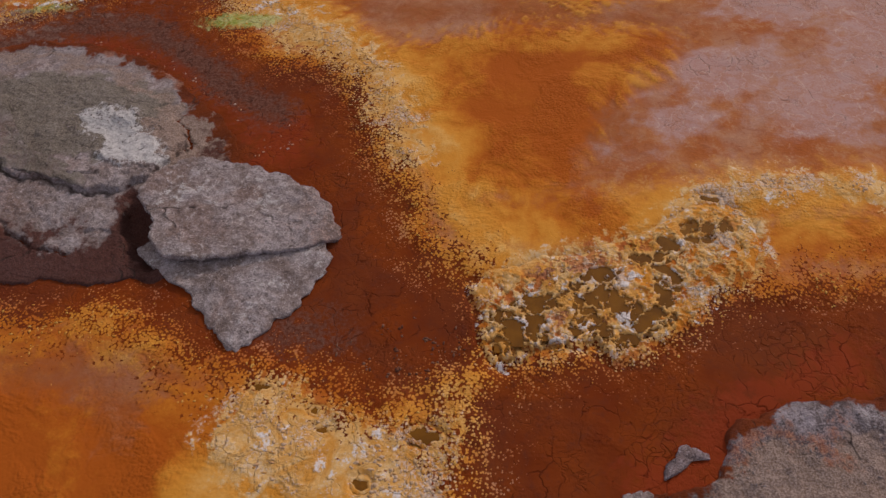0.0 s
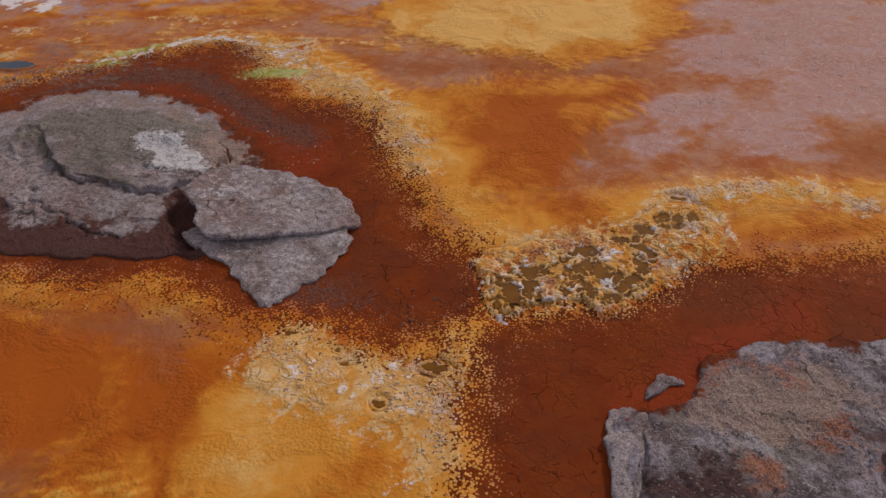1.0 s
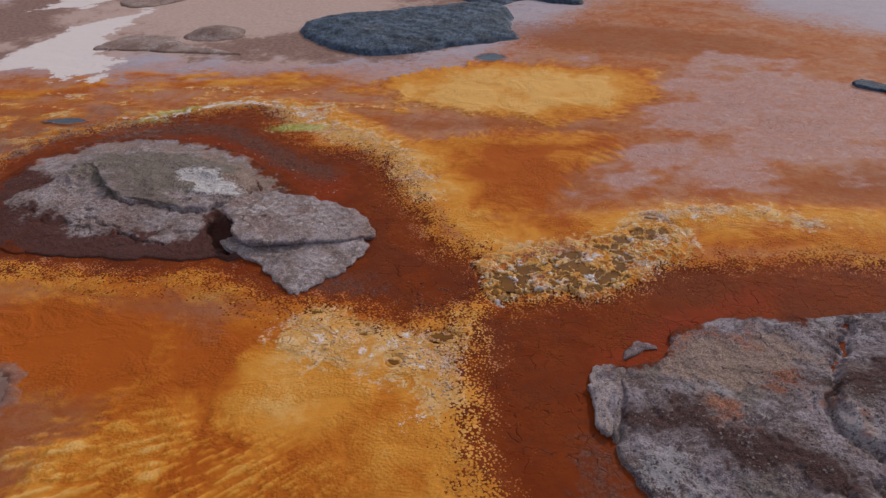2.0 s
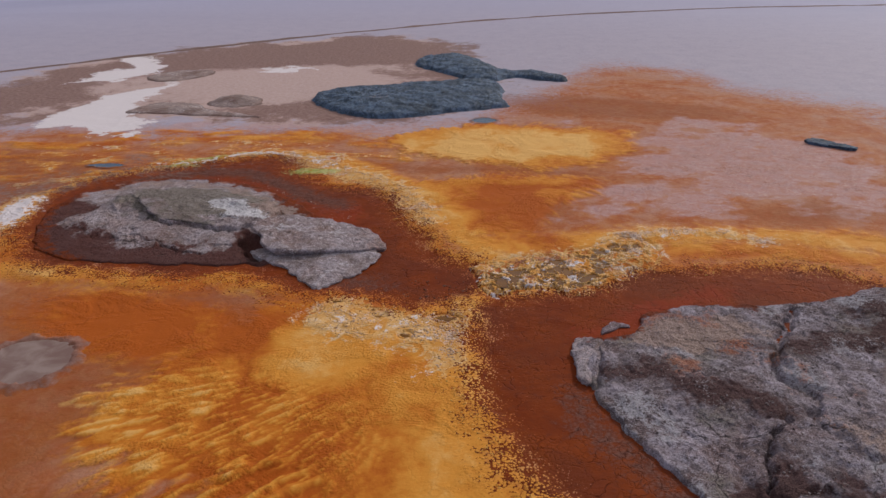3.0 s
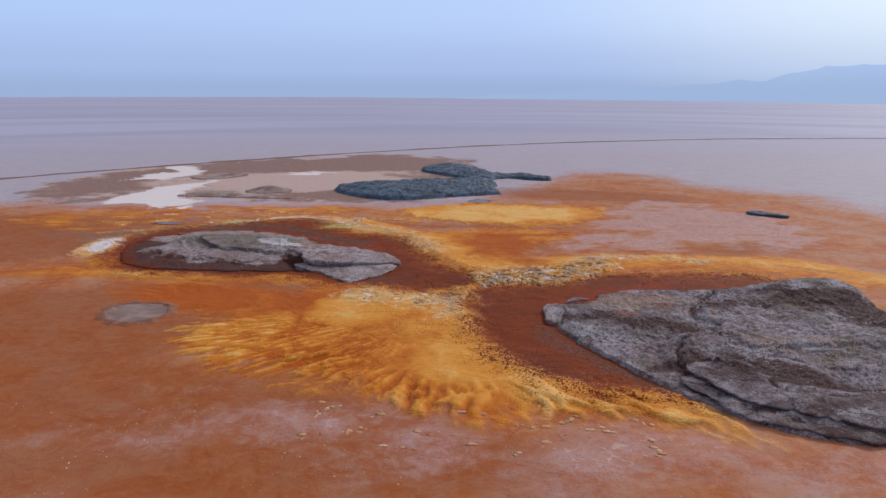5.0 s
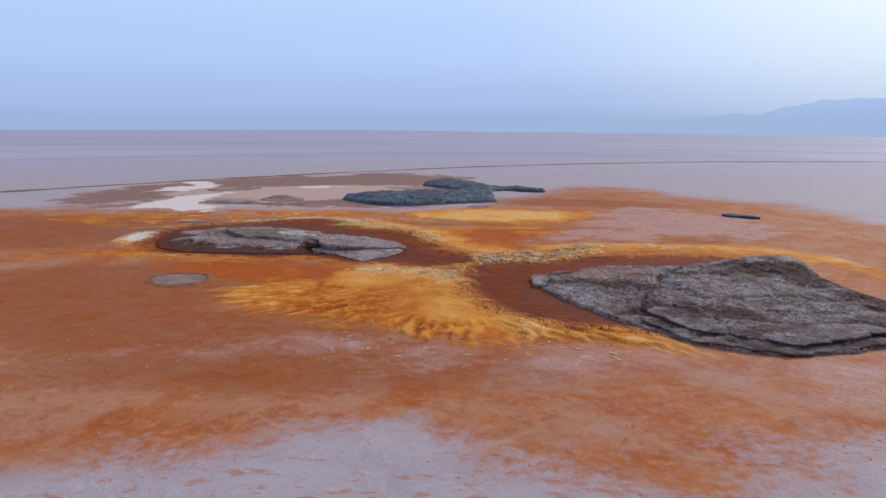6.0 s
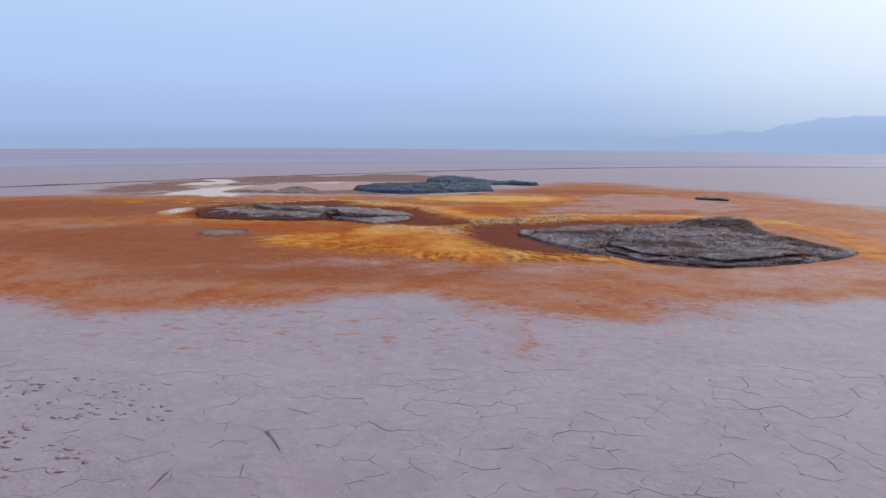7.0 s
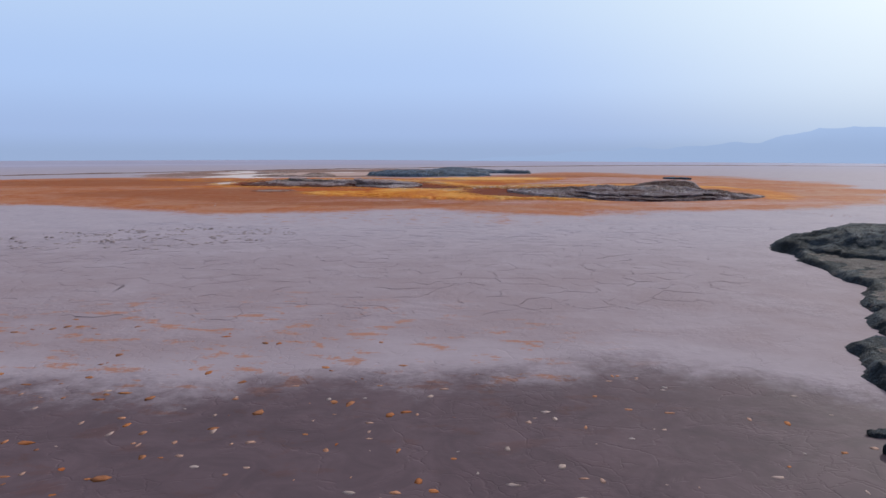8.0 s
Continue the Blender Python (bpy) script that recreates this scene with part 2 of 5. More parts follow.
    f["tone"] = 0.31 - darker + 0.34 * smooth(-2.5, 1.0, spill) + 0.36 * flow + (0.05 + 0.36 * fringe) * np.where(y < 22, rays, 1.5 * rays2) + 0.42 * f["lobe"] + 0.50 * dashes + 0.30 * smooth(-2, 3, blob(vx, vy, -1, 42.5, 11, 6.5)) + 0.05
    f["rust"] = 0.5 + np.maximum.reduce([
        blob(wx, wy, 0.8, 25.4, 3.2, 3.0, -20), band(wx, wy, [(-13, 35.2), (-6.5, 34.2), (0, 34.5), (7, 34.0)], 0.7), blob(wx, wy, -21, 9.6, 9, 2.8, 4), blob(wx, wy, 22, 26, 5, 2.2, 10),
        blob(wx, wy, -52, 25, 22, 12, 8), blob(wx, wy, -9, -8.5, 8, 2.2, -22), blob(wx, wy, -30, 0, 14, 9, 10),
        blob(wx, wy, -10, -14, 14, 3.5, 4), blob(wx, wy, -21, -8.5, 12, 5, -8), blob(wx, wy, 12, 58, 14, 5, -12), blob(wx, wy, -6.2, -1.6, 1.6, 0.5, 5)]) / 4.0
    f["scarlet"] = 0.5 + np.maximum.reduce([band(wx, wy, [(3.6, 7.8), (5.3, 9.2), (8.1, 10.9), (10.7, 12.2)], 0.9), blob(wx, wy, -12.6, 23.4, 1.6, 2.0, 20),
                                            blob(wx, wy, 4.6, 8.2, 1.3, 1.0), band(wx, wy, [(-30.6, 28.8), (-27.4, 30.3), (-24.6, 31.2), (-21.6, 30.2), (-19, 28.6), (-16.4, 26.8), (-13.5, 23.2), (-12, 21.8)], 0.35)]) / 1.6
    f["lavender"] = 0.5 + np.maximum.reduce([
        area(wx + 3.5 * fbm(x, y, 8, 3, 133), wy + 3.5 * fbm(x, y, 8, 3, 135), LAVENDER) - 0.5, blob(wx, wy, -9.5, -10.5, 7.5, 1.7, -6) - 1.6, blob(wx, wy, 3, -12.5, 7, 2.4, 6) - 1.4,
        blob(wx, wy, 21, -12.5, 7, 2.2, 14), blob(wx, wy, -8, -11.6, 5.5, 1.3, -3) - 0.7,
        blob(wx, wy, -26, 47.5, 12, 2.2, 4)]) / 6.0 + 0.05 * smooth(-11, -19, y) - 0.45 * smooth(-1.5, 1.0, np.maximum(blob(wx, wy, 13.6, 32.2, 3.2, 1.4, -12), blob(wx, wy, 18.6, 27.4, 1.6, 2.6, -20))) + np.where(y > 15, 1.35, 0.45) * fbm(x + 0.4 * y, 1.6 * y - 0.6 * x, 6, 5, 115, 0.6)
    cream = np.maximum.reduce([
        area(wx, wy, [(-35.8, 18.0), (-38.2, 21.5), (-38.0, 26.0), (-35.4, 26), (-33.9, 20.5)]),
        1.8 * mottled - 0.75 + np.minimum(blob(x, y, -27, 36.5, 16, 5, 6), 0.0),
        area(wx, wy, CREAM), area(wx, wy, HONEY) + 0.2,
        band(wx, wy, [(-36.0, 26.6), (-34.6, 29), (-31.6, 32.4), (-29.0, 34.0), (-26.2, 35.2), (-23.0, 37.4), (-19.6, 37.6), (-16, 35.4)], 0.85),
        band(wx, wy, [(-19, 36.4), (-15.6, 34.4), (-12.2, 31.6), (-8.6, 27.6), (-6.2, 23)], 1.3),
        band(wx, wy, [(7, 20.6), (12, 21.6), (17, 20.4)], 0.8), band(wx, wy, [(-40, 28.5), (-36, 30), (-33, 31.6)], 0.4)])
    f["cream"] = 0.5 + cream / 2.2
    f["green"] = 0.5 + np.maximum.reduce([
        blob(x, y, -16.6, 33.0, 1.6, 0.5, 5) + 0.1, blob(x, y, -27.0, 35.9, 2.2, 0.5, 32), blob(x, y, -28.6, 33.9, 1.0, 0.3, 10), blob(x, y, -23.4, 37.8, 1.2, 0.3, 10) - 0.1]) / 0.9
    f["gravel"] = 0.5 + np.maximum.reduce([
        band(wx, wy, [(-30.5, 30.0), (-27.6, 32.0), (-25, 32.6), (-21.6, 32.6), (-19.6, 30.8), (-16.6, 28.2), (-13.4, 25.2)], 0.9),
        band(wx, wy, [(2.4, 2.2), (3.0, 0.4), (4.2, -1.6), (5.8, -3.6), (7.2, -5.6)], 0.4), blob(wx, wy, -8.8, 13.0, 1.0, 0.7)]) / 2.4
    wx, wy = wx + 3.6 * fbm(x, y, 6, 5, 101, 0.65), wy + 4.5 * fbm(x, y, 6, 5, 103, 0.65)
    flat_x, flat_y = x + 2.2 * fbm(x, y, 5, 5, 101, 0.65), y + 3.4 * fbm(x, y, 5, 5, 103, 0.65)
    near_x, near_y = x + 0.8 * fbm(x, y, 2.5, 4, 105, 0.6), y + 0.8 * fbm(x, y, 2.5, 4, 107, 0.6)
    f["white"] = 0.5 + np.maximum.reduce([
        area(near_x, near_y, [(-35.8, 18.4), (-37.8, 22), (-37.6, 25.8), (-35.4, 25.6), (-33.9, 20.5)]) - 0.7,
        band(near_x, near_y, [(-31, 34.2), (-27.3, 35.0), (-24.2, 37.4), (-20.1, 37.8), (-16.8, 35.6), (-14.2, 33.6)], 0.5) - 0.45,
        area(flat_x, flat_y, [(-50.8, 46.6), (-49.3, 53.6), (-48.8, 59.5), (-45.7, 67.7), (-43.8, 69.1), (-43.5, 63), (-42.4, 54), (-40.4, 50.6), (-36.5, 48.4), (-38, 45.1),
                             (-41, 44.2), (-45.6, 47.0)]) - 0.3,
        area(flat_x, flat_y, [(-57.0, 67), (-57.7, 73.4), (-55.4, 80), (-60, 87.1), (-57.3, 91.7), (-52, 84), (-49, 79), (-49.4, 73), (-53.8, 69.7)]) - 0.5,
        np.maximum.reduce([blob(near_x, near_y, a, b, c, 0.5, 20) for a, b, c in ((-6.0, 8.3, 1.2), (-7.6, 7.5, 1.1), (-4.5, 7.1, 0.9), (-9.4, 8.6, 1.0), (-1.6, 15.2, 1.0),
                                                                                   (8.2, 17.9, 0.9), (9.6, 20.6, 0.8), (-4.4, 3.6, 1.0))]) - 0.50,
        blob(x, y, 330, 420, 140, 14, 12), blob(wx, wy, -31, 80, 6, 2.2, 30) - 0.6]) / 1.6
    f["brown"] = 0.5 + np.maximum(np.minimum(area(wx, wy, BROWN_FLAT) - 1.0, 5.0 - 1.2 * blob(x, y, -32, 70, 25, 17, 18)) + 6.5 * fbm(x, y, 15, 5, 61, 0.65),
                                 np.maximum(blob(wx, wy, -38.5, 27.5, 3.5, 1.2, 15), blob(wx, wy, -34, 33, 2.5, 0.5, 10))) / 5.0
    f["pink"] = 0.5 + (area(wx, wy, BROWN_FLAT) + 2.5 * fbm(x, y, 9, 4, 65)) / 4.0
    shore = area(near_x, near_y, WET_SHORE)
    f["wet"] = 0.5 + shore / 2.6
    f["shore"] = np.clip(1 - np.abs(shore + 1.9 + 0.8 * fbm(x, y, 3, 3, 71)) / 2.0, 0, 1)
    # far: how strongly distance haze is painted over the salt
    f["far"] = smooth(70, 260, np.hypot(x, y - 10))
    # bed under the cracked plates, coloured as the shade in their gaps
    f["shaded_bed"] = smooth(0.3, 4.0, area(x, y, PLATES))
    f["damp"] = smooth(-32, -54, y + 3.0 * fbm(x, y, 8, 4, 109)) * (0.55 + 0.45 * smooth(-1.0, -3.0, shore))
    f["flake"] = smooth(-1.5, 1.0, np.maximum(blob(x, y, -6, -60, 9, 6), blob(x, y, -6, -27.5, 13, 4)) + 2 * fbm(x, y, 3, 2, 111))
    f["pit"] = smooth(-0.3, 0.3, area(x, y, HONEY))
    for cx, cy, rx, ry in SMALL_POOLS:
        f["pit"] = np.maximum(f["pit"], smooth(-0.12, 0.12, blob(x, y, cx, cy, rx * 1.2, ry * 1.2)))
    return f


HOLE_A = (-17.0, 17.2, 0.75, 2.0, 28)   # hollow beside the raised end of the slab


def relief(x, y, f):
    """Height of the crust over the flat floor."""
    calm = smooth(160, 90, np.hypot(x, y - 5))
    red, yel, cre = smooth(0.4, 0.7, f["red"]), smooth(0.4, 0.7, f["yellow"]), smooth(0.4, 0.65, f["cream"])
    z = 0.05 * yel * (1 - red) + 0.13 * yel * (1 - red) * (f["tone"] - 0.4) + 0.13 * yel * (1 - red) * f["lobe"] + 0.05 * cre * ridged(x, y, 1.0, 3, 33)
    z = z + 0.02 * fbm(x, y, 1.4, 3, 17) * (1 - f["shaded_bed"]) - 0.02 * f["shaded_bed"] - 0.22 * f["pit"] - 0.05 * red - 0.04 * smooth(0.3, 0.7, f["wet"])
    return z * calm - 0.8 * smooth(-0.35, 0.1, blob(x, y, *HOLE_A))


# ---- materials ----
class Nodes:
    """A short hand for node trees."""

    def __init__(self, name):
        self.mat = bpy.data.materials.new(name)
        self.mat.use_nodes = True
        self.tree = self.mat.node_tree
        self.bsdf = self.tree.nodes["Principled BSDF"]
        self.co = self.add("ShaderNodeTexCoord").outputs["Object"]

    def add(self, kind):
        return self.tree.nodes.new(kind)

    def put(self, socket, value):
        if isinstance(value, (int, float)):
            socket.default_value = value
        elif isinstance(value, tuple):
            socket.default_value = (*value, 1) if len(value) == 3 and len(socket.default_value) == 4 else value
        else:
            self.tree.links.new(value, socket)

    def attr(self, name):
        n = self.add("ShaderNodeAttribute")
        n.attribute_name = name
        return n.outputs["Fac"]

    def place(self, sx=1.0, sy=1.0, sz=1.0, turn=0.0):
        n = self.add("ShaderNodeMapping")
        n.inputs["Scale"].default_value = (sx, sy, sz)
        n.inputs["Rotation"].default_value = (0, 0, radians(turn))
        self.put(n.inputs["Vector"], self.co)
        return n.outputs[0]

    def noise(self, scale, detail=4.0, rough=0.55, distort=0.0, at=None):
        n = self.add("ShaderNodeTexNoise")
        self.put(n.inputs["Vector"], at or self.co)
        n.inputs["Scale"].default_value, n.inputs["Detail"].default_value = scale, detail
        n.inputs["Roughness"].default_value, n.inputs["Distortion"].default_value = rough, distort
        return n.outputs["Fac"]

    def voronoi(self, scale, feature="F1", at=None, random=1.0):
        n = self.add("ShaderNodeTexVoronoi")
        n.feature = feature
        self.put(n.inputs["Vector"], at or self.co)
        n.inputs["Scale"].default_value, n.inputs["Randomness"].default_value = scale, random
        return n.outputs["Distance"]

    def math(self, op, a, b=0.0, c=0.0):
        n = self.add("ShaderNodeMath")
        n.operation = op
        for s, v in zip(n.inputs, (a, b, c)):
            self.put(s, v)
        return n.outputs[0]

    def step(self, value, low, high, to0=0.0, to1=1.0):
        n = self.add("ShaderNodeMapRange")
        n.interpolation_type = "SMOOTHSTEP"
        for s, v in zip(n.inputs[:5], (value, low, high, to0, to1)):
            self.put(s, v)
        return n.outputs[0]

    def mix(self, fac, a, b, mode="MIX"):
        n = self.add("ShaderNodeMix")
        n.data_type, n.blend_type = "RGBA", mode
        self.put(n.inputs[0], fac)
        self.put(n.inputs[6], a)
        self.put(n.inputs[7], b)
        return n.outputs[2]

    def bump(self, height, strength, distance, under=None):
        n = self.add("ShaderNodeBump")
        n.inputs["Strength"].default_value, n.inputs["Distance"].default_value = strength, distance
        self.put(n.inputs["Height"], height)
        if under:
            self.put(n.inputs["Normal"], under)
        return n.outputs[0]

    def done(self, colour, rough=0.8, normal=None, spec=0.3):
        self.put(self.bsdf.inputs["Base Color"], colour)
        self.put(self.bsdf.inputs["Roughness"], rough)
        self.bsdf.inputs["Specular IOR Level"].default_value = spec
        if normal:
            self.put(self.bsdf.inputs["Normal"], normal)
        return self.mat


def ground_material():
    m = Nodes("mineral_crust")
    fine, grain, coarse = m.noise(2.2, 8, 0.65), m.noise(8.0, 4, 0.7), m.noise(0.35, 6, 0.62)
    curl = m.noise(0.9, 7, 0.62, 1.4)
    pebble = m.voronoi(7.5, "F1")
    c_fine, c_grain, c_curl = (m.math("SUBTRACT", n, 0.5) for n in (fine, grain, curl))
    # cracks that wander and die out
    bent = m.add("ShaderNodeVectorMath")
    bent.operation = "MULTIPLY_ADD"
    n3 = m.add("ShaderNodeTexNoise")
    n3.inputs["Scale"].default_value, n3.inputs["Detail"].default_value = 1.6, 4
    m.put(n3.inputs["Vector"], m.co)
    m.put(bent.inputs[0], n3.outputs["Color"])
    bent.inputs[1].default_value = (0.9, 0.9, 0.0)
    m.put(bent.inputs[2], m.place(1, 1, 0))
    web = m.voronoi(0.95, "DISTANCE_TO_EDGE", bent.outputs[0])
    web_small = m.voronoi(2.6, "DISTANCE_TO_EDGE", bent.outputs[0])
    crack = m.math("MULTIPLY", m.step(web, 0.0, 0.035, 1.0, 0.0), m.step(curl, 0.46, 0.60))
    crack = m.math("MAXIMUM", crack, m.math("MULTIPLY", m.step(web_small, 0.0, 0.06, 0.8, 0.0), m.step(coarse, 0.48, 0.62)))
    near = m.math("SUBTRACT", 1.0, m.attr("far"))

    def deposit(name, amp, soft, amp_grain=0.0, middle=0.5):
        v = m.math("MULTIPLY_ADD", c_fine, amp, m.attr(name))
        v = m.math("MULTIPLY_ADD", c_curl, amp * 0.9, v)
        if amp_grain:
            v = m.math("MULTIPLY_ADD", c_grain, amp_grain, v)
        return m.step(v, middle - soft, middle + soft)

    salt = m.mix(m.step(coarse, 0.3, 0.7), (0.356, 0.298, 0.348), (0.312, 0.268, 0.322))
    salt = m.mix(m.step(fine, 0.40, 0.75), salt, (0.385, 0.333, 0.388))
    # far plain: haze and sky blue put into the salt's colour
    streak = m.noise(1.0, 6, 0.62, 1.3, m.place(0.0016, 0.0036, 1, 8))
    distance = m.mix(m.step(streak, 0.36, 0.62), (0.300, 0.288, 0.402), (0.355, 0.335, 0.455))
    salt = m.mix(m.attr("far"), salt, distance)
    salt = m.mix(m.math("MULTIPLY", m.attr("shore"), m.step(coarse, 0.3, 0.65, 0.05, 0.3)), salt, (0.405, 0.35, 0.395))
    salt = m.mix(m.math("MULTIPLY", m.attr("damp"), m.step(coarse, 0.3, 0.6, 0.5, 0.9)), salt, (0.265, 0.20, 0.225))
    spots = m.step(m.math("MULTIPLY_ADD", c_grain, 0.35, m.noise(1.3, 4, 0.6, 0.3, m.place(0.8, 1.5))), 0.56, 0.66)
    salt = m.mix(m.math("MULTIPLY", m.math("MULTIPLY", spots, m.attr("flake")), 0.75), salt, (0.35, 0.145, 0.08))
    orange = m.mix(m.step(coarse, 0.32, 0.68), (0.31, 0.078, 0.020), (0.37, 0.130, 0.050))
    orange = m.mix(m.step(m.noise(0.16, 6, 0.6, 1.0), 0.42, 0.64, 0, 0.75), orange, (0.36, 0.18, 0.125))
    clump = m.noise(1.3, 6, 0.66, 0.7)
    orange = m.mix(m.step(m.math("MULTIPLY_ADD", c_grain, 0.4, clump), 0.50, 0.66, 0, 0.55), orange, (0.42, 0.205, 0.125))
    orange = m.mix(m.step(m.math("MULTIPLY_ADD", c_grain, 0.4, clump), 0.34, 0.46, 0.5, 0), orange, (0.24, 0.062, 0.020))
    colour = m.mix(deposit("wash", 0.65, 0.24, 0.35), salt, orange)
    colour = m.mix(m.math("MULTIPLY", deposit("rust", 0.9, 0.40, 0.3), 0.7), colour, m.mix(m.step(curl, 0.35, 0.65), (0.225, 0.050, 0.011), (0.25, 0.080, 0.026)))
    lav = m.mix(m.step(m.math("MULTIPLY_ADD", c_grain, 0.7, curl), 0.36, 0.64), (0.37, 0.195, 0.172), (0.41, 0.272, 0.282))
    colour = m.mix(m.math("MULTIPLY", deposit("lavender", 0.6, 0.42, 0.15), 0.7), colour, lav)
    pale_vein = m.math("MULTIPLY", m.step(web, 0.0, 0.045, 1.0, 0.0), m.step(fine, 0.42, 0.56))
    colour = m.mix(m.math("MULTIPLY", pale_vein, m.step(m.attr("lavender"), 0.4, 0.75, 0, 0.45)), colour, (0.56, 0.40, 0.36))
    tone = m.math("MULTIPLY_ADD", c_fine, 0.45, m.math("MULTIPLY_ADD", c_grain, 0.25, m.attr("tone")))
    yellow = m.mix(m.step(tone, 0.05, 0.42), (0.34, 0.075, 0.009), (0.45, 0.138, 0.016))
    yellow = m.mix(m.step(tone, 0.32, 0.66), yellow, (0.55, 0.222, 0.034))
    yellow = m.mix(m.step(tone, 0.64, 1.0), yellow, (0.62, 0.335, 0.105))
    colour = m.mix(deposit("yellow", 0.8, 0.40, 0.4), colour, yellow)
    cream = m.mix(m.step(curl, 0.36, 0.60), (0.505, 0.220, 0.045), (0.585, 0.340, 0.135))
    cream = m.mix(m.step(m.math("MULTIPLY_ADD", c_grain, 0.6, curl), 0.54, 0.66, 0, 0.85), cream, (0.585, 0.385, 0.22))
    cream = m.mix(m.step(m.math("MULTIPLY_ADD", c_grain, 0.7, coarse), 0.54, 0.65, 0, 0.8), cream, (0.54, 0.41, 0.375))
    colour = m.mix(deposit("cream", 1.7, 0.16, 0.7), colour, cream)
    red = m.mix(m.step(coarse, 0.3, 0.7), (0.130, 0.0195, 0.0036), (0.195, 0.037, 0.006))
    red = m.mix(m.step(fine, 0.50, 0.72, 0, 0.6), red, (0.10, 0.024, 0.013))
    red = m.mix(m.step(m.math("MULTIPLY_ADD", pebble, -1.0, curl), 0.50, 0.60, 0, 0.5), red, (0.05, 0.014, 0.010))
    red = m.mix(m.step(m.noise(0.22, 6, 0.6, 0.8), 0.44, 0.62, 0, 0.4), red, (0.085, 0.022, 0.012))
    red = m.mix(m.math("MULTIPLY", deposit("scarlet", 2.2, 0.5, 0.6), 0.75), red, (0.215, 0.030, 0.009))
    red = m.mix(deposit("gravel", 1.3, 0.35, 0.9), red, m.mix(m.step(grain, 0.42, 0.6), (0.085, 0.027, 0.018), (0.140, 0.060, 0.044)))
    dots = m.math("MULTIPLY_ADD", m.math("SUBTRACT", m.voronoi(8.5, "F1"), 0.42), 1.05, m.attr("red"))
    dots = m.math("MULTIPLY_ADD", c_fine, 0.8, m.math("MULTIPLY_ADD", c_curl, 1.0, m.math("MULTIPLY_ADD", c_grain, 0.8, dots)))
    colour = m.mix(m.step(dots, 0.43, 0.60), colour, red)
    colour = m.mix(m.math("MULTIPLY", deposit("green", 1.6, 0.3, 0.8), 0.85), colour, m.mix(m.step(curl, 0.40, 0.60), (0.17, 0.235, 0.025), (0.42, 0.41, 0.17)))
    pink = m.mix(m.step(fine, 0.3, 0.7), (0.39, 0.250, 0.215), (0.46, 0.330, 0.300))
    colour = m.mix(m.math("MULTIPLY", deposit("pink", 1.4, 0.4, 0.3), 0.9), colour, pink)
    brown = m.mix(m.step(fine, 0.3, 0.7), (0.125, 0.062, 0.050), (0.235, 0.135, 0.115))
    colour = m.mix(m.math("MULTIPLY", deposit("brown", 1.7, 0.34, 0.6), 0.85), colour, brown)
    colour = m.mix(deposit("white", 1.8, 0.10, 0.8), colour, (0.60, 0.52, 0.53))
    wet = m.mix(m.step(curl, 0.3, 0.7), (0.066, 0.041, 0.050), (0.102, 0.064, 0.076))
    wetness = deposit("wet", 0.8, 0.42, 0.3)
    colour = m.mix(m.math("MULTIPLY", wetness, 0.92), colour, wet)
    # shade in the gaps between plates, painted as a dark brown floor
    colour = m.mix(m.math("MULTIPLY", m.step(m.attr("shaded_bed"), 0.75, 0.9), 0.6), colour, (0.16, 0.105, 0.105))
    crack = m.math("MULTIPLY", m.math("MULTIPLY", crack, near), m.step(m.math("MAXIMUM", m.attr("cream"), m.math("MAXIMUM", m.math("SUBTRACT", m.attr("red"), 0.35), m.math("SUBTRACT", m.attr("lavender"), 0.62))), 0.25, 0.65, 0.06, 0.5))
    colour = m.mix(crack, colour, m.mix(1.0, colour, (0.42, 0.28, 0.18), "MULTIPLY"))
    calm = m.step(m.math("MAXIMUM", wetness, m.math("MAXIMUM", m.attr("shaded_bed"), m.attr("shore"))), 0, 1, 1.0, 0.25)
    calm = m.math("MULTIPLY", calm, m.math("MAXIMUM", m.step(m.attr("cream"), 0.3, 0.7, 0.14, 0.6), m.math("MAXIMUM", m.step(m.attr("yellow"), 0.25, 0.75, 0.14, 0.42), m.step(m.attr("red"), 0.45, 0.75, 0.0, 0.22))))
    calm = m.math("MULTIPLY", calm, m.step(m.noise(0.3, 4, 0.6, 0.6), 0.42, 0.62, 0.2, 1.0))
    normal = m.bump(m.math("MULTIPLY", m.math("MULTIPLY_ADD", pebble, -0.8, grain), calm), 0.9, 0.12)
    normal = m.bump(m.math("MULTIPLY_ADD", crack, -0.6, m.math("MULTIPLY", m.math("ADD", curl, fine), calm)), 0.7, 0.25, normal)
    rough = m.math("MULTIPLY_ADD", fine, 0.1, m.step(wetness, 0, 1, 0.72, 0.6))
    return m.done(colour, rough, normal, 0.05)


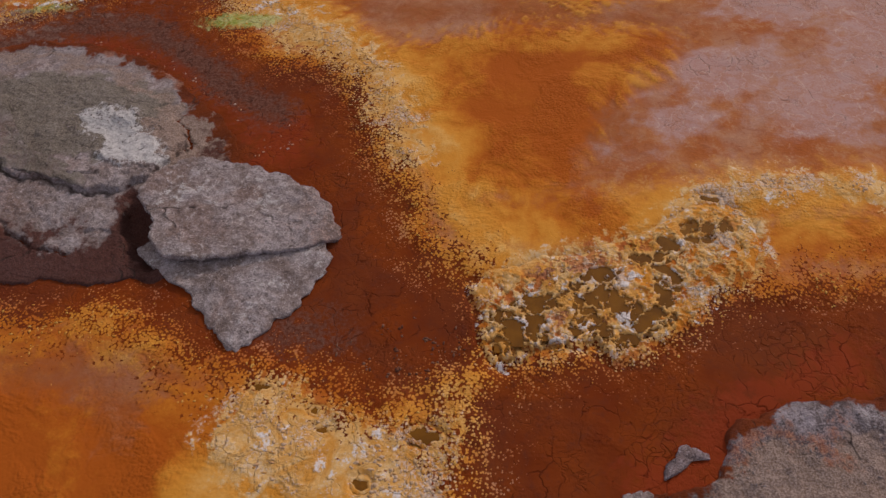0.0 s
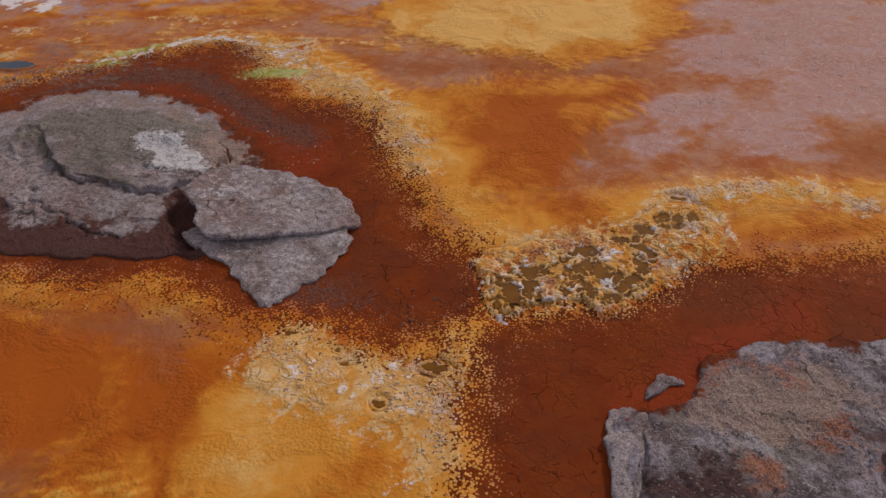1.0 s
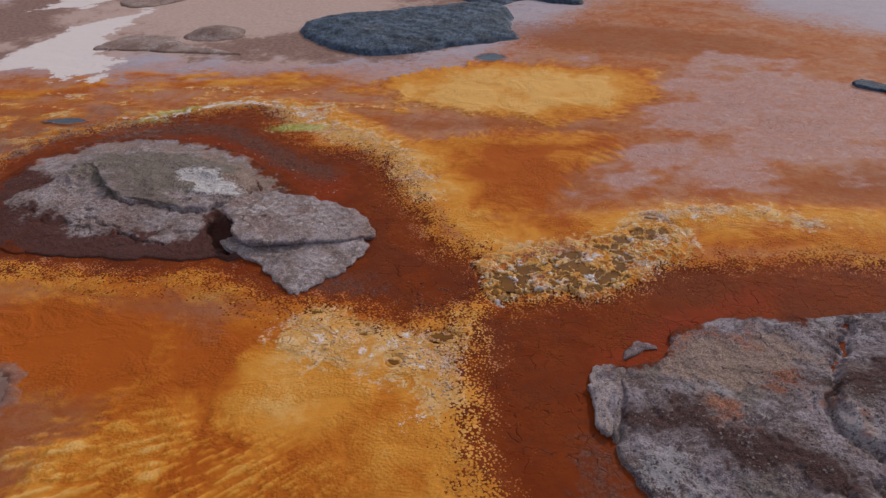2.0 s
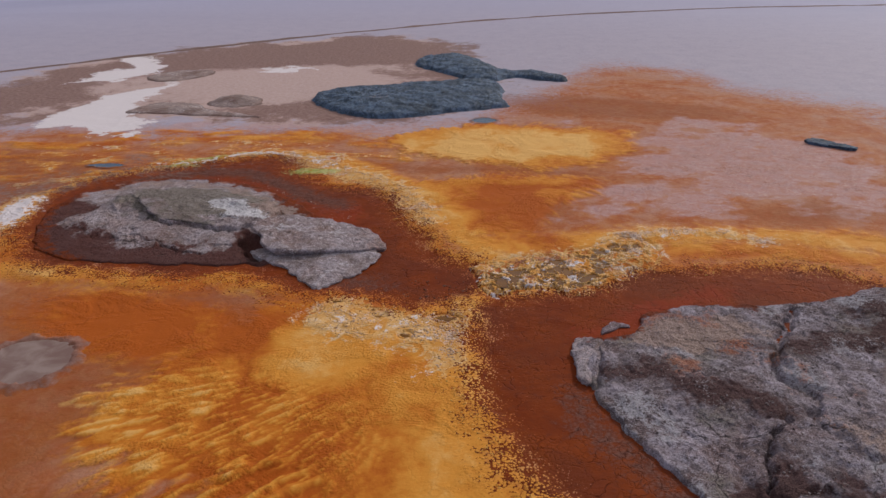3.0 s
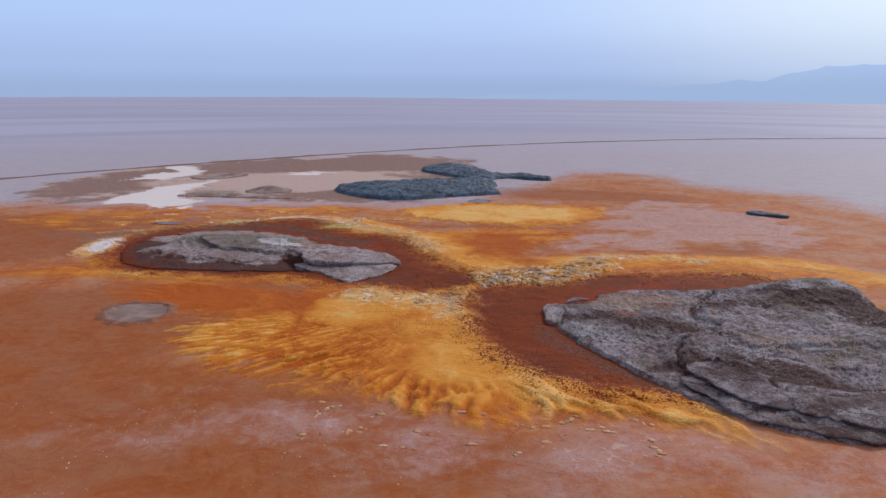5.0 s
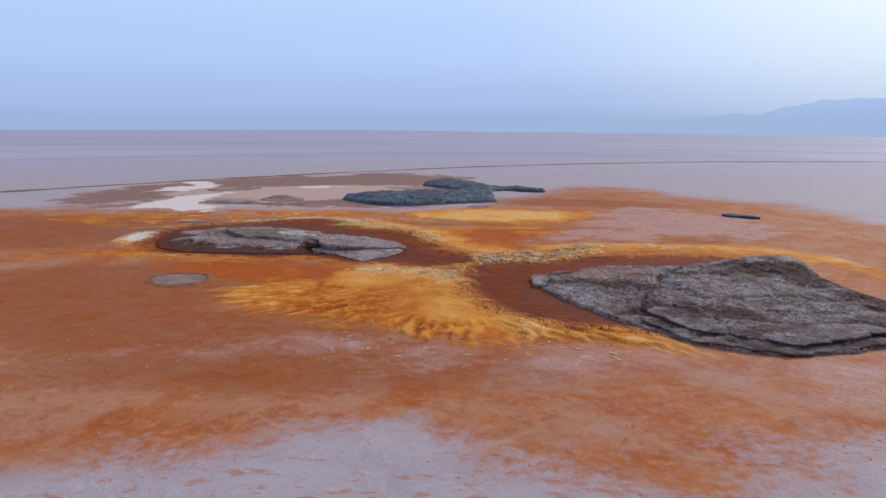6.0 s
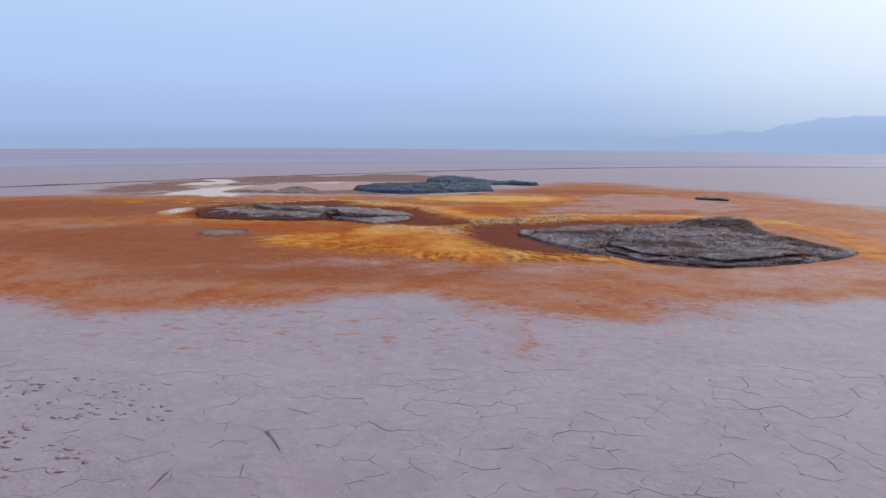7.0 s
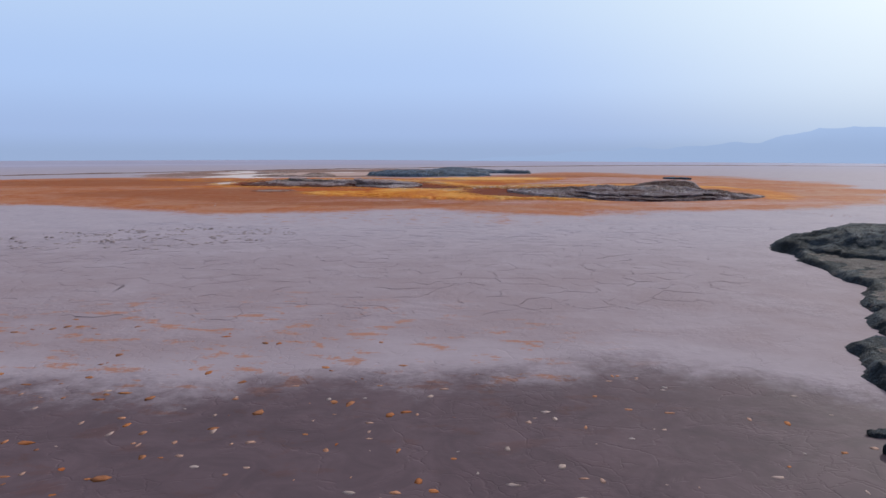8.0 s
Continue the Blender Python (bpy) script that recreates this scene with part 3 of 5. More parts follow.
def rock_material(name, light, mid, dark, stain, salt, gloss=0.06, speckle=0.8):
    m = Nodes(name)
    fine, grain, coarse = m.noise(3.2, 8, 0.68), m.noise(15.0, 3, 0.7), m.noise(0.55, 7, 0.62, 0.6)
    patch, blot = m.noise(0.24, 7, 0.66, 1.2), m.noise(0.36, 6, 0.65, 1.0)
    c_fine, c_grain = m.math("SUBTRACT", fine, 0.5), m.math("SUBTRACT", grain, 0.5)
    c = m.mix(m.step(coarse, 0.38, 0.62), mid, light)
    c = m.mix(m.step(patch, 0.54, 0.66, 0, 0.6), c, tuple(min(1, v * 1.25) for v in light))
    c = m.mix(m.step(patch, 0.34, 0.48, speckle, 0), c, m.mix(m.step(grain, 0.4, 0.6), tuple(v * 1.1 for v in dark), tuple(v * 0.75 for v in mid)))
    c = m.mix(m.step(blot, 0.50, 0.62, 0, max(0.0, speckle - 0.3)), c, (mid[0] * 0.95, mid[1] * 0.72, mid[2] * 0.60))
    gritty = m.math("MULTIPLY_ADD", c_grain, 0.5, m.noise(7.0, 5, 0.75))
    # grain: pit shade painted dark, and a frost of salt on what stands up
    c = m.mix(m.step(m.math("MULTIPLY_ADD", c_grain, 0.6, fine), 0.37, 0.51, 0.85 * speckle, 0.0), c, tuple(0.35 * a + 0.65 * b for a, b in zip(mid, dark)))
    c = m.mix(m.step(m.math("MULTIPLY_ADD", c_grain, 0.5, fine), 0.55, 0.68, 0, 0.5), c, tuple(min(1, v * 1.5) for v in light))
    c = m.mix(m.step(gritty, 0.36, 0.48, 0.42 * speckle, 0.0), c, tuple(v * 1.2 for v in dark))
    c = m.mix(m.step(gritty, 0.54, 0.66, 0, 0.42), c, tuple(min(1, v * 1.6) for v in light))
    pits = m.math("MULTIPLY", m.step(m.voronoi(2.4, "F1"), 0.10, 0.20, 1, 0), m.step(coarse, 0.46, 0.60))
    c = m.mix(m.math("MULTIPLY", pits, 0.7), c, tuple(v * 0.8 for v in dark))
    bent = m.add("ShaderNodeVectorMath")
    bent.operation = "MULTIPLY_ADD"
    n3 = m.add("ShaderNodeTexNoise")
    n3.inputs["Scale"].default_value, n3.inputs["Detail"].default_value = 1.1, 5
    m.put(n3.inputs["Vector"], m.co)
    m.put(bent.inputs[0], n3.outputs["Color"])
    bent.inputs[1].default_value = (1.2, 1.2, 0.6)
    m.put(bent.inputs[2], m.co)
    vein = m.math("MULTIPLY", m.step(m.voronoi(0.22, "DISTANCE_TO_EDGE", bent.outputs[0]), 0.0, 0.012, 1, 0), m.step(patch, 0.50, 0.58))

    def over(name, amp, low, high, most, colour):
        v = m.math("MULTIPLY_ADD", c_grain, amp * 0.4, m.math("MULTIPLY_ADD", c_fine, amp, m.attr(name)))
        return m.mix(m.step(v, low, high, 0, most), c, colour)
    c = over("olive", 1.0, 0.35, 0.65, 0.8, m.mix(m.step(grain, 0.4, 0.6), (0.105, 0.083, 0.068), (0.225, 0.188, 0.160)))
    c = over("tan", 1.0, 0.38, 0.62, 0.85, m.mix(m.step(grain, 0.4, 0.6), (0.20, 0.125, 0.10), (0.37, 0.265, 0.235)))
    c = over("stain", 1.5, 0.32, 0.66, 0.94, m.mix(m.step(grain, 0.35, 0.65), stain, tuple(v * 1.7 for v in stain)))
    c = over("salt", 1.3, 0.40, 0.60, 0.9, m.mix(m.step(grain, 0.35, 0.6), tuple(v * 0.78 for v in salt), salt))
    c = over("rust", 1.8, 0.38, 0.90, 0.8, m.mix(m.step(grain, 0.4, 0.6), (0.22, 0.052, 0.020), (0.36, 0.155, 0.095)))
    c = over("moat", 1.6, 0.36, 0.66, 0.97, m.mix(m.step(coarse, 0.3, 0.7), (0.105, 0.021, 0.007), (0.190, 0.037, 0.008)))
    c = m.mix(m.math("MULTIPLY", vein, 0.7), c, tuple(v * 0.5 for v in dark))
    high = m.math("MULTIPLY_ADD", pits, -0.3, m.math("MULTIPLY_ADD", grain, 0.55, fine))
    normal = m.bump(m.math("MULTIPLY_ADD", vein, -0.5, high), 0.9, 0.13)
    normal = m.bump(gritty, 0.45, 0.06, normal)
    normal = m.bump(coarse, 0.6, 0.35, normal)
    return m.done(c, m.math("MULTIPLY_ADD", grain, 0.25, 0.65), normal, gloss)


def water_material(name, colour, other, rough, gloss=0.08):
    m = Nodes(name)
    n = m.noise(0.8, 4, 0.6, 0.5)
    return m.done(m.mix(m.step(n, 0.35, 0.65), colour, other), rough, m.bump(m.noise(3.0, 2, 0.5), 0.05, 0.02), gloss)


def grain_material(name, *colours):
    """Loose crust, each lump of its own shade."""
    m = Nodes(name)
    g = m.add("ShaderNodeNewGeometry")
    ramp = m.add("ShaderNodeValToRGB")
    for i, c in enumerate(colours):
        el = ramp.color_ramp.elements[i] if i < 2 else ramp.color_ramp.elements.new(0.5)
        el.position, el.color = i / (len(colours) - 1), (*c, 1)
    m.put(ramp.inputs[0], g.outputs["Random Per Island"])
    n = m.noise(9.0, 4, 0.65)
    c = m.mix(m.step(n, 0.3, 0.7, 0, 0.5), ramp.outputs[0], m.mix(1.0, ramp.outputs[0], (0.6, 0.5, 0.4), "MULTIPLY"))
    return m.done(c, 0.85, m.bump(n, 0.6, 0.04), 0.1)


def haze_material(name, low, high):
    """Far hills all but gone into the haze: its light is painted as emission."""
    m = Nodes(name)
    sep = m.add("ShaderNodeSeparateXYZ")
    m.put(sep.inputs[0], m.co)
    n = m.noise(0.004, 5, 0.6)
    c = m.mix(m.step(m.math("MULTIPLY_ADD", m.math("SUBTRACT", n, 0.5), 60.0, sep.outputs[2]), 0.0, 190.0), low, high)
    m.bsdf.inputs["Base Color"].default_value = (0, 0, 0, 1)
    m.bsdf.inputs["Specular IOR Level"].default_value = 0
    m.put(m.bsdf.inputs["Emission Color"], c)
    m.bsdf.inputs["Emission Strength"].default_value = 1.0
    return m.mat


GROUND = ground_material()
ROCK = rock_material("salt_rock", (0.365, 0.302, 0.323), (0.242, 0.178, 0.173), (0.080, 0.054, 0.050), (0.058, 0.020, 0.016), (0.58, 0.535, 0.56), 0.04, 0.75)
GREY_ROCK = rock_material("grey_rock", (0.315, 0.265, 0.305), (0.168, 0.126, 0.132), (0.042, 0.030, 0.032), (0.055, 0.028, 0.027), (0.36, 0.325, 0.355), 0.04, 0.85)
BLACK_ROCK = rock_material("black_rock", (0.030, 0.041, 0.060), (0.012, 0.016, 0.023), (0.003, 0.004, 0.005), (0.04, 0.03, 0.027), (0.115, 0.092, 0.092), 0.12)
DARK_ROCK = rock_material("dark_rock", (0.086, 0.122, 0.190), (0.032, 0.047, 0.075), (0.007, 0.009, 0.014), (0.06, 0.045, 0.042), (0.205, 0.165, 0.16), 0.25)
PALE_ROCK = rock_material("pale_rock", (0.36, 0.27, 0.25), (0.27, 0.195, 0.18), (0.13, 0.09, 0.085), (0.12, 0.07, 0.06), (0.5, 0.42, 0.42))
BRINE = water_material("brown_brine", (0.115, 0.040, 0.003), (0.18, 0.066, 0.005), 0.10, 0.2)
GREY_MUD = water_material("grey_mud", (0.17, 0.10, 0.085), (0.25, 0.175, 0.155), 0.6)
DARK_WATER = water_material("dark_water", (0.04, 0.05, 0.07), (0.06, 0.07, 0.09), 0.2)
YELLOW_GRAIN = grain_material("yellow_crust_grains", (0.40, 0.115, 0.012), (0.62, 0.36, 0.10), (0.58, 0.23, 0.03))
PALE_GRAIN = grain_material("pale_crust_grains", (0.46, 0.225, 0.065), (0.53, 0.38, 0.30), (0.50, 0.31, 0.17))
MUD_GRAIN = grain_material("mud_flat_flakes", (0.42, 0.36, 0.36), (0.40, 0.14, 0.045), (0.36, 0.30, 0.30))
ORANGE_GRAIN = grain_material("orange_flakes", (0.30, 0.085, 0.022), (0.33, 0.135, 0.06), (0.27, 0.11, 0.06))
CHIP_GRAIN = grain_material("broken_salt_chips", (0.29, 0.225, 0.235), (0.36, 0.295, 0.315), (0.32, 0.25, 0.26))
SPECK_GRAIN = grain_material("rusty_salt_specks", (0.30, 0.08, 0.025), (0.48, 0.38, 0.34), (0.42, 0.18, 0.08))
BLISTER_GRAIN = grain_material("salt_blisters", (0.40, 0.17, 0.07), (0.46, 0.29, 0.20), (0.45, 0.23, 0.11))
CRUMB_GRAIN = grain_material("rock_crumbs", (0.075, 0.055, 0.055), (0.28, 0.23, 0.245), (0.17, 0.128, 0.124))
CLOD_GRAIN = grain_material("mud_clods", (0.05, 0.016, 0.010), (0.20, 0.10, 0.07), (0.09, 0.025, 0.014))
HAZE = haze_material("hills_painted_haze", (0.365, 0.470, 0.695), (0.430, 0.552, 0.808))


# ---- meshes ----
def grid_mesh(name, xs, ys, z, keep=None):
    """A sheet over two rows of coordinates, cut to the kept vertices."""
    nx, ny = len(xs), len(ys)
    gx, gy = np.meshgrid(xs, ys)
    idx = np.arange(nx * ny).reshape(ny, nx)
    quads = np.stack([idx[:-1, :-1], idx[:-1, 1:], idx[1:, 1:], idx[1:, :-1]], -1).reshape(-1, 4)
    co = np.stack([gx.ravel(), gy.ravel(), np.ravel(z)], 1)
    if keep is not None:
        k = np.ravel(keep)
        quads = quads[k[quads].all(1)]
        used = np.unique(quads)
        remap = np.full(nx * ny, -1)
        remap[used] = np.arange(len(used))
        quads, co = remap[quads], co[used]
    else:
        used = np.arange(nx * ny)
    return arrays_mesh(name, co, quads), used


def arrays_mesh(name, co, quads, flat=False):
    me = bpy.data.meshes.new(name)
    k = quads.shape[1]
    me.vertices.add(len(co))
    me.vertices.foreach_set("co", np.ascontiguousarray(co, np.float32).ravel())
    me.loops.add(quads.size)
    me.loops.foreach_set("vertex_index", np.ascontiguousarray(quads, np.int32).ravel())
    me.polygons.add(len(quads))
    me.polygons.foreach_set("loop_start", np.arange(0, quads.size, k, dtype=np.int32))
    me.polygons.foreach_set("use_smooth", np.full(len(quads), not flat))
    me.update(calc_edges=True)
    return me


def paint(me, fields, used=None):
    for key, v in fields.items():
        v = np.ravel(v)
        a = me.attributes.new(key, "FLOAT", "POINT")
        a.data.foreach_set("value", np.ascontiguousarray(v if used is None else v[used], np.float32))


def part(name, me, material, parent=None, label=""):
    ob = new(name, me)
    if material:
        me.materials.append(material)
    ob.parent = parent
    if label:
        tagged(ob, label)
    return ob


def spaced(*runs):
    """Rows of coordinates: (from, to, step) runs, joined."""
    out = [np.arange(a, b, s) for a, b, s in runs]
    return np.unique(np.round(np.concatenate(out + [[runs[-1][1]]]), 4))


def outwards(start, end, first, growth):
    v, s, out = start, first, []
    while v < end:
        v += s
        s *= growth
        out.append(min(v, end))
    return np.array(out)


# ---- ground ----
def build_ground():
    xs = np.concatenate([-outwards(66, 4600, 0.6, 1.14)[::-1], spaced((-66, -42, 0.5), (-42, -34, 0.3), (-34, 30, 0.16), (30, 34, 0.3)),
                         outwards(34, 4600, 0.4, 1.13)])
    ys = np.concatenate([-outwards(72, 4600, 0.5, 1.2)[::-1], spaced((-72, -14, 0.22), (-14, 40, 0.15), (40, 60, 0.3), (60, 118, 0.5)),
                         outwards(118, 4600, 0.6, 1.1)])
    gx, gy = np.meshgrid(xs, ys)
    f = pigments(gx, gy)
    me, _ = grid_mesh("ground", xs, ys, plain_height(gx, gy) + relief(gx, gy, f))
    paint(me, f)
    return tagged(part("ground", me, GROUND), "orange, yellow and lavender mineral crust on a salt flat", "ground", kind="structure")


# ---- salt mounds ----
def mound_height(x, y, outline, shape):
    wx, wy = x + 0.35 * fbm(x, y, 1.6, 4, 51), y + 0.35 * fbm(x, y, 1.6, 4, 57)
    sd = area(wx, wy, outline)
    return np.where(sd < 0, -0.12 + np.maximum(sd, -0.3) * 0.5, shape(wx, wy, sd)), sd


def mound_mesh(name, outline, cell, shape, tint):
    """A hummock over an outline. shape(x, y, inside) gives the height, tint(x, y, inside, z) the deposits on it."""
    o = np.array(outline)
    xs, ys = np.arange(o[:, 0].min() - 1, o[:, 0].max() + 1, cell), np.arange(o[:, 1].min() - 1, o[:, 1].max() + 1, cell)
    gx, gy = np.meshgrid(xs, ys)
    z, sd = mound_height(gx, gy, outline, shape)
    me, used = grid_mesh(name, xs, ys, z, sd > -0.35)
    fields = {k: np.zeros(gx.shape) for k in ("stain", "salt", "rust", "olive", "tan", "moat")}
    fields.update(tint(gx, gy, sd, z))
    paint(me, fields, used)
    return me


def crags(x, y, scale=1.0):
    return scale * (0.05 * fbm(x, y, 0.30, 3, 81, 0.6) + 0.10 * fbm(x, y, 1.1, 3, 82) + 0.12 * fbm(x, y, 3.2, 3, 83) + 0.04 * ridged(x, y, 1.0, 3, 85))


def strata(x, y, size, levels, rise, seed):
    """Thin broken layers, each ending in a sharp little riser."""
    t = levels * (fbm(x, y, size, 5, seed, 0.55) + 0.6)
    k = np.floor(t)
    return rise * (k + smooth(0.78, 1.0, t - k))


def ledge(x, y, outline, height, sharp=0.08, gap=0.16):
    """A broken layer: it rises over its outline, with a dark gap along its foot."""
    d = area(x, y, outline, 6.0)
    d = d + 0.45 * fbm(x, y, 1.1, 4, 87, 0.6)
    broken = smooth(-0.25, 0.2, fbm(x, y, 3.0, 2, 88) + 0.12)
    return height * smooth(-0.02, sharp, d) * (0.35 + 0.65 * broken) * smooth(4.5, 0.0, d) - gap * broken * np.exp(-((d + 0.10) / 0.09) ** 2)


def cleft(x, y, points, depth, width=0.12):
    d, _ = line_distance(x + 0.3 * fbm(x, y, 0.8, 3, 89), y + 0.3 * fbm(x, y, 0.8, 3, 90), rounded(points, False), False, 5.0)
    return -depth * np.exp(-(d / width) ** 2)


UPPER_A = [(-28.0, 24.8), (-26.3, 22.2), (-24.7, 20.6), (-23.2, 20.1), (-21.7, 19.8), (-20.2, 19.3), (-17.9, 20.2), (-16.9, 23), (-19, 26), (-23, 28), (-27, 27.6)]
INNER_A = [(-26.6, 23.8), (-25.3, 22.1), (-24.2, 21.3), (-22.8, 20.8), (-21.6, 21.6), (-22.0, 23.5), (-24.5, 25.4)]
LOWER_A = [(-31, 21), (-29, 18.8), (-25.4, 17.5), (-21.8, 16.7), (-19.7, 16.9), (-18.0, 17.7), (-15, 20), (-18, 25.5), (-23, 28.6), (-29, 27)]
FROST_A = [(-22.6, 24.4), (-20.4, 24.8), (-18.6, 23.4), (-17.5, 21.9), (-17.5, 21.1), (-19.2, 20.9), (-20.5, 21.4), (-21.2, 22.8)]


def shape_a(x, y, d):
    low = area(x, y, LOWER_A) + 0.6
    z = 0.03 * smooth(0, 0.18, d) * smooth(24, 18, y) + 0.05 * smooth(0, 3, d) + 0.30 * smooth(0, 4.5, low)
    z = z + ledge(x, y, UPPER_A, 0.20, gap=0.34) * smooth(27, 24.5, y) + ledge(x, y, LOWER_A, 0.06, 0.15, 0.06) * smooth(22, 19, y)
    z = z + ledge(x, y, INNER_A, 0.12, gap=0.22) * smooth(25.4, 23.6, y) + ledge(x, y, FROST_A, 0.07, 0.2, 0.05)
    z = z + 0.30 * ridged(x, y, 1.5, 3, 86) * smooth(0, 1.0, blob(x, y, -28.5, 24.2, 2.3, 2.0, 30))
    z = z + cleft(x, y, [(-26.2, 19.4), (-25.0, 18.3), (-23.5, 17.3), (-21.6, 16.4), (-19.9, 16.1)], 0.16, 0.10)
    z = z + cleft(x, y, [(-29.8, 25.3), (-28.2, 25.0), (-26.8, 23.6), (-25.4, 22.0)], 0.26, 0.16) + cleft(x, y, [(-23.4, 20.8), (-21.8, 20.3), (-20.2, 20.2)], 0.12, 0.10)
    z = z + (crags(x, y, 0.9) + strata(x, y, 4.0, 7, 0.022, 72) - 0.09) * smooth(0, 1, d) * (0.4 + 0.6 * smooth(-0.5, 0.5, low)) + 0.02
    # sunken floor under the raised end of the slab
    z = z * (1 - smooth(22, 26, y + 0.25 * (x + 22)) * (1 - smooth(0.0, 3.2, d)))
    hole = smooth(-0.25, 0.35, blob(x + 0.5 * fbm(x, y, 0.9, 3, 79), y, *HOLE_A))
    return z * (1 - hole) - 0.55 * hole


def tint_a(x, y, d, z):
    # the hollow's cavity shade is painted too, with the skirt's stain colour
    low = area(x, y, LOWER_A) - 3.0 * smooth(-0.6, 0.2, blob(x, y, *HOLE_A))
    vx, vy = x + 1.3 * fbm(x, y, 2, 4, 97, 0.6), y + 1.3 * fbm(x, y, 2, 4, 98, 0.6)
    north = smooth(21, 25, y + 0.25 * (x + 22))
    return {"stain": 0.52 - (low + 0.1 + 5.0 * smooth(23, 27, y) + 1.9 * fbm(x, y, 2.2, 5, 94, 0.65)) / 2.8,
            "salt": 0.46 + area(0.5 * (x + vx), 0.5 * (y + vy), FROST_A) / 1.8,
            "olive": 0.54 + (blob(vx, vy, -23.6, 24.6, 6.0, 3.2, -8) + 0.5 * fbm(x, y, 2.4, 4, 93, 0.6)) / 2.0,
            "tan": np.maximum(0.42 + (blob(vx, vy, -16.0, 23.6, 2.6, 2.4, -40) + 0.2) / 1.8, north * (0.62 - np.abs(d - 1.5 - 1.2 * fbm(x, y, 2.0, 3, 99)) / 2.2)),
            "rust": north * (0.98 - d / 1.0 + 0.9 * fbm(x, y, 1.6, 4, 99)) + 0.55 * smooth(0, 1.0, blob(vx, vy, -14.2, 22.6, 1.1, 2.2, 30)) + 0.30 * smooth(-29, -31.5, x),
            "moat": np.maximum(north, smooth(-25.5, -29.5, x)) * (0.95 - d / 1.3 + 0.9 * fbm(x, y, 1.8, 4, 100, 0.6)) + 0.5 * smooth(0, 1.2, blob(vx, vy, -13.6, 22.4, 1.2, 2.0, 30))}


def shape_b(x, y, d):
    south, back = smooth(-1.5, -6, y), smooth(1.0, 7.0, y) * smooth(19, 13.5, x)
    z = 0.16 * smooth(0, 0.14, d) + (0.50 - 0.1 * south) * smooth(0.1, 7, d) * (1 - 0.55 * back) * (1 - 0.75 * smooth(18.5, 24, x) * smooth(9, 5, y))
    z = z + ledge(x, y, SHELF_B, 0.14, 0.1, 0.32) * smooth(3, -1, y) * smooth(25, 19, x) + ledge(x, y, LIP_B, 0.06, 0.1, 0.20) * smooth(0, -4, y)
    z = z + ledge(x, y, BACK_B, 0.16, 0.3, 0.10) * smooth(25, 20, x) + 0.62 * smooth(0, 2.6, blob(x, y, 21.2, 10.6, 5.0, 3.7, 8))
    z = z + cleft(x, y, [(14.6, 11.0), (12.9, 8.2), (12.2, 6.2), (11.4, 5.2), (11.3, 4.1), (11.7, 3.0), (12.0, 2.2), (11.3, 0.8)], 0.32, 0.17)
    z = z + cleft(x, y, [(4.0, 7.6), (3.5, 6.2), (3.4, 5.0), (3.2, 3.5), (2.6, 2.7)], 0.22, 0.12)
    z = z + cleft(x, y, [(8.6, -4.2), (7.6, -2.6), (8.4, 0.0), (9.2, 1.6)], 0.10, 0.2) + cleft(x, y, [(13, -3.0), (16, -4.2), (20, -3.6)], 0.12, 0.16)
    return z + (crags(x, y, 1.15) + strata(x, y, 5.0, 8, 0.030, 74) - 0.13) * smooth(0, 1, d)


SHELF_B = [(8.7, -3.6), (9.4, -6.0), (10.6, -8.0), (13.0, -9.0), (16.2, -9.6), (20, -7.9), (24.0, -4.6), (25, 2), (20, 5), (13, 3), (9.6, -0.5)]
LIP_B = [(8.4, -5.2), (9.6, -7.8), (11.4, -9.2), (13.6, -10.2), (17, -9.8), (20, -8.6), (24.4, -5.4), (20, 0), (12, -2)]
BACK_B = [(13.6, 10.2), (12.4, 6.6), (11.6, 4.6), (12.0, 2.4), (11.5, 0.6), (12.6, -1.6), (18, -1), (23.4, 1), (24.8, 6), (23.2, 12), (19, 12.4)]


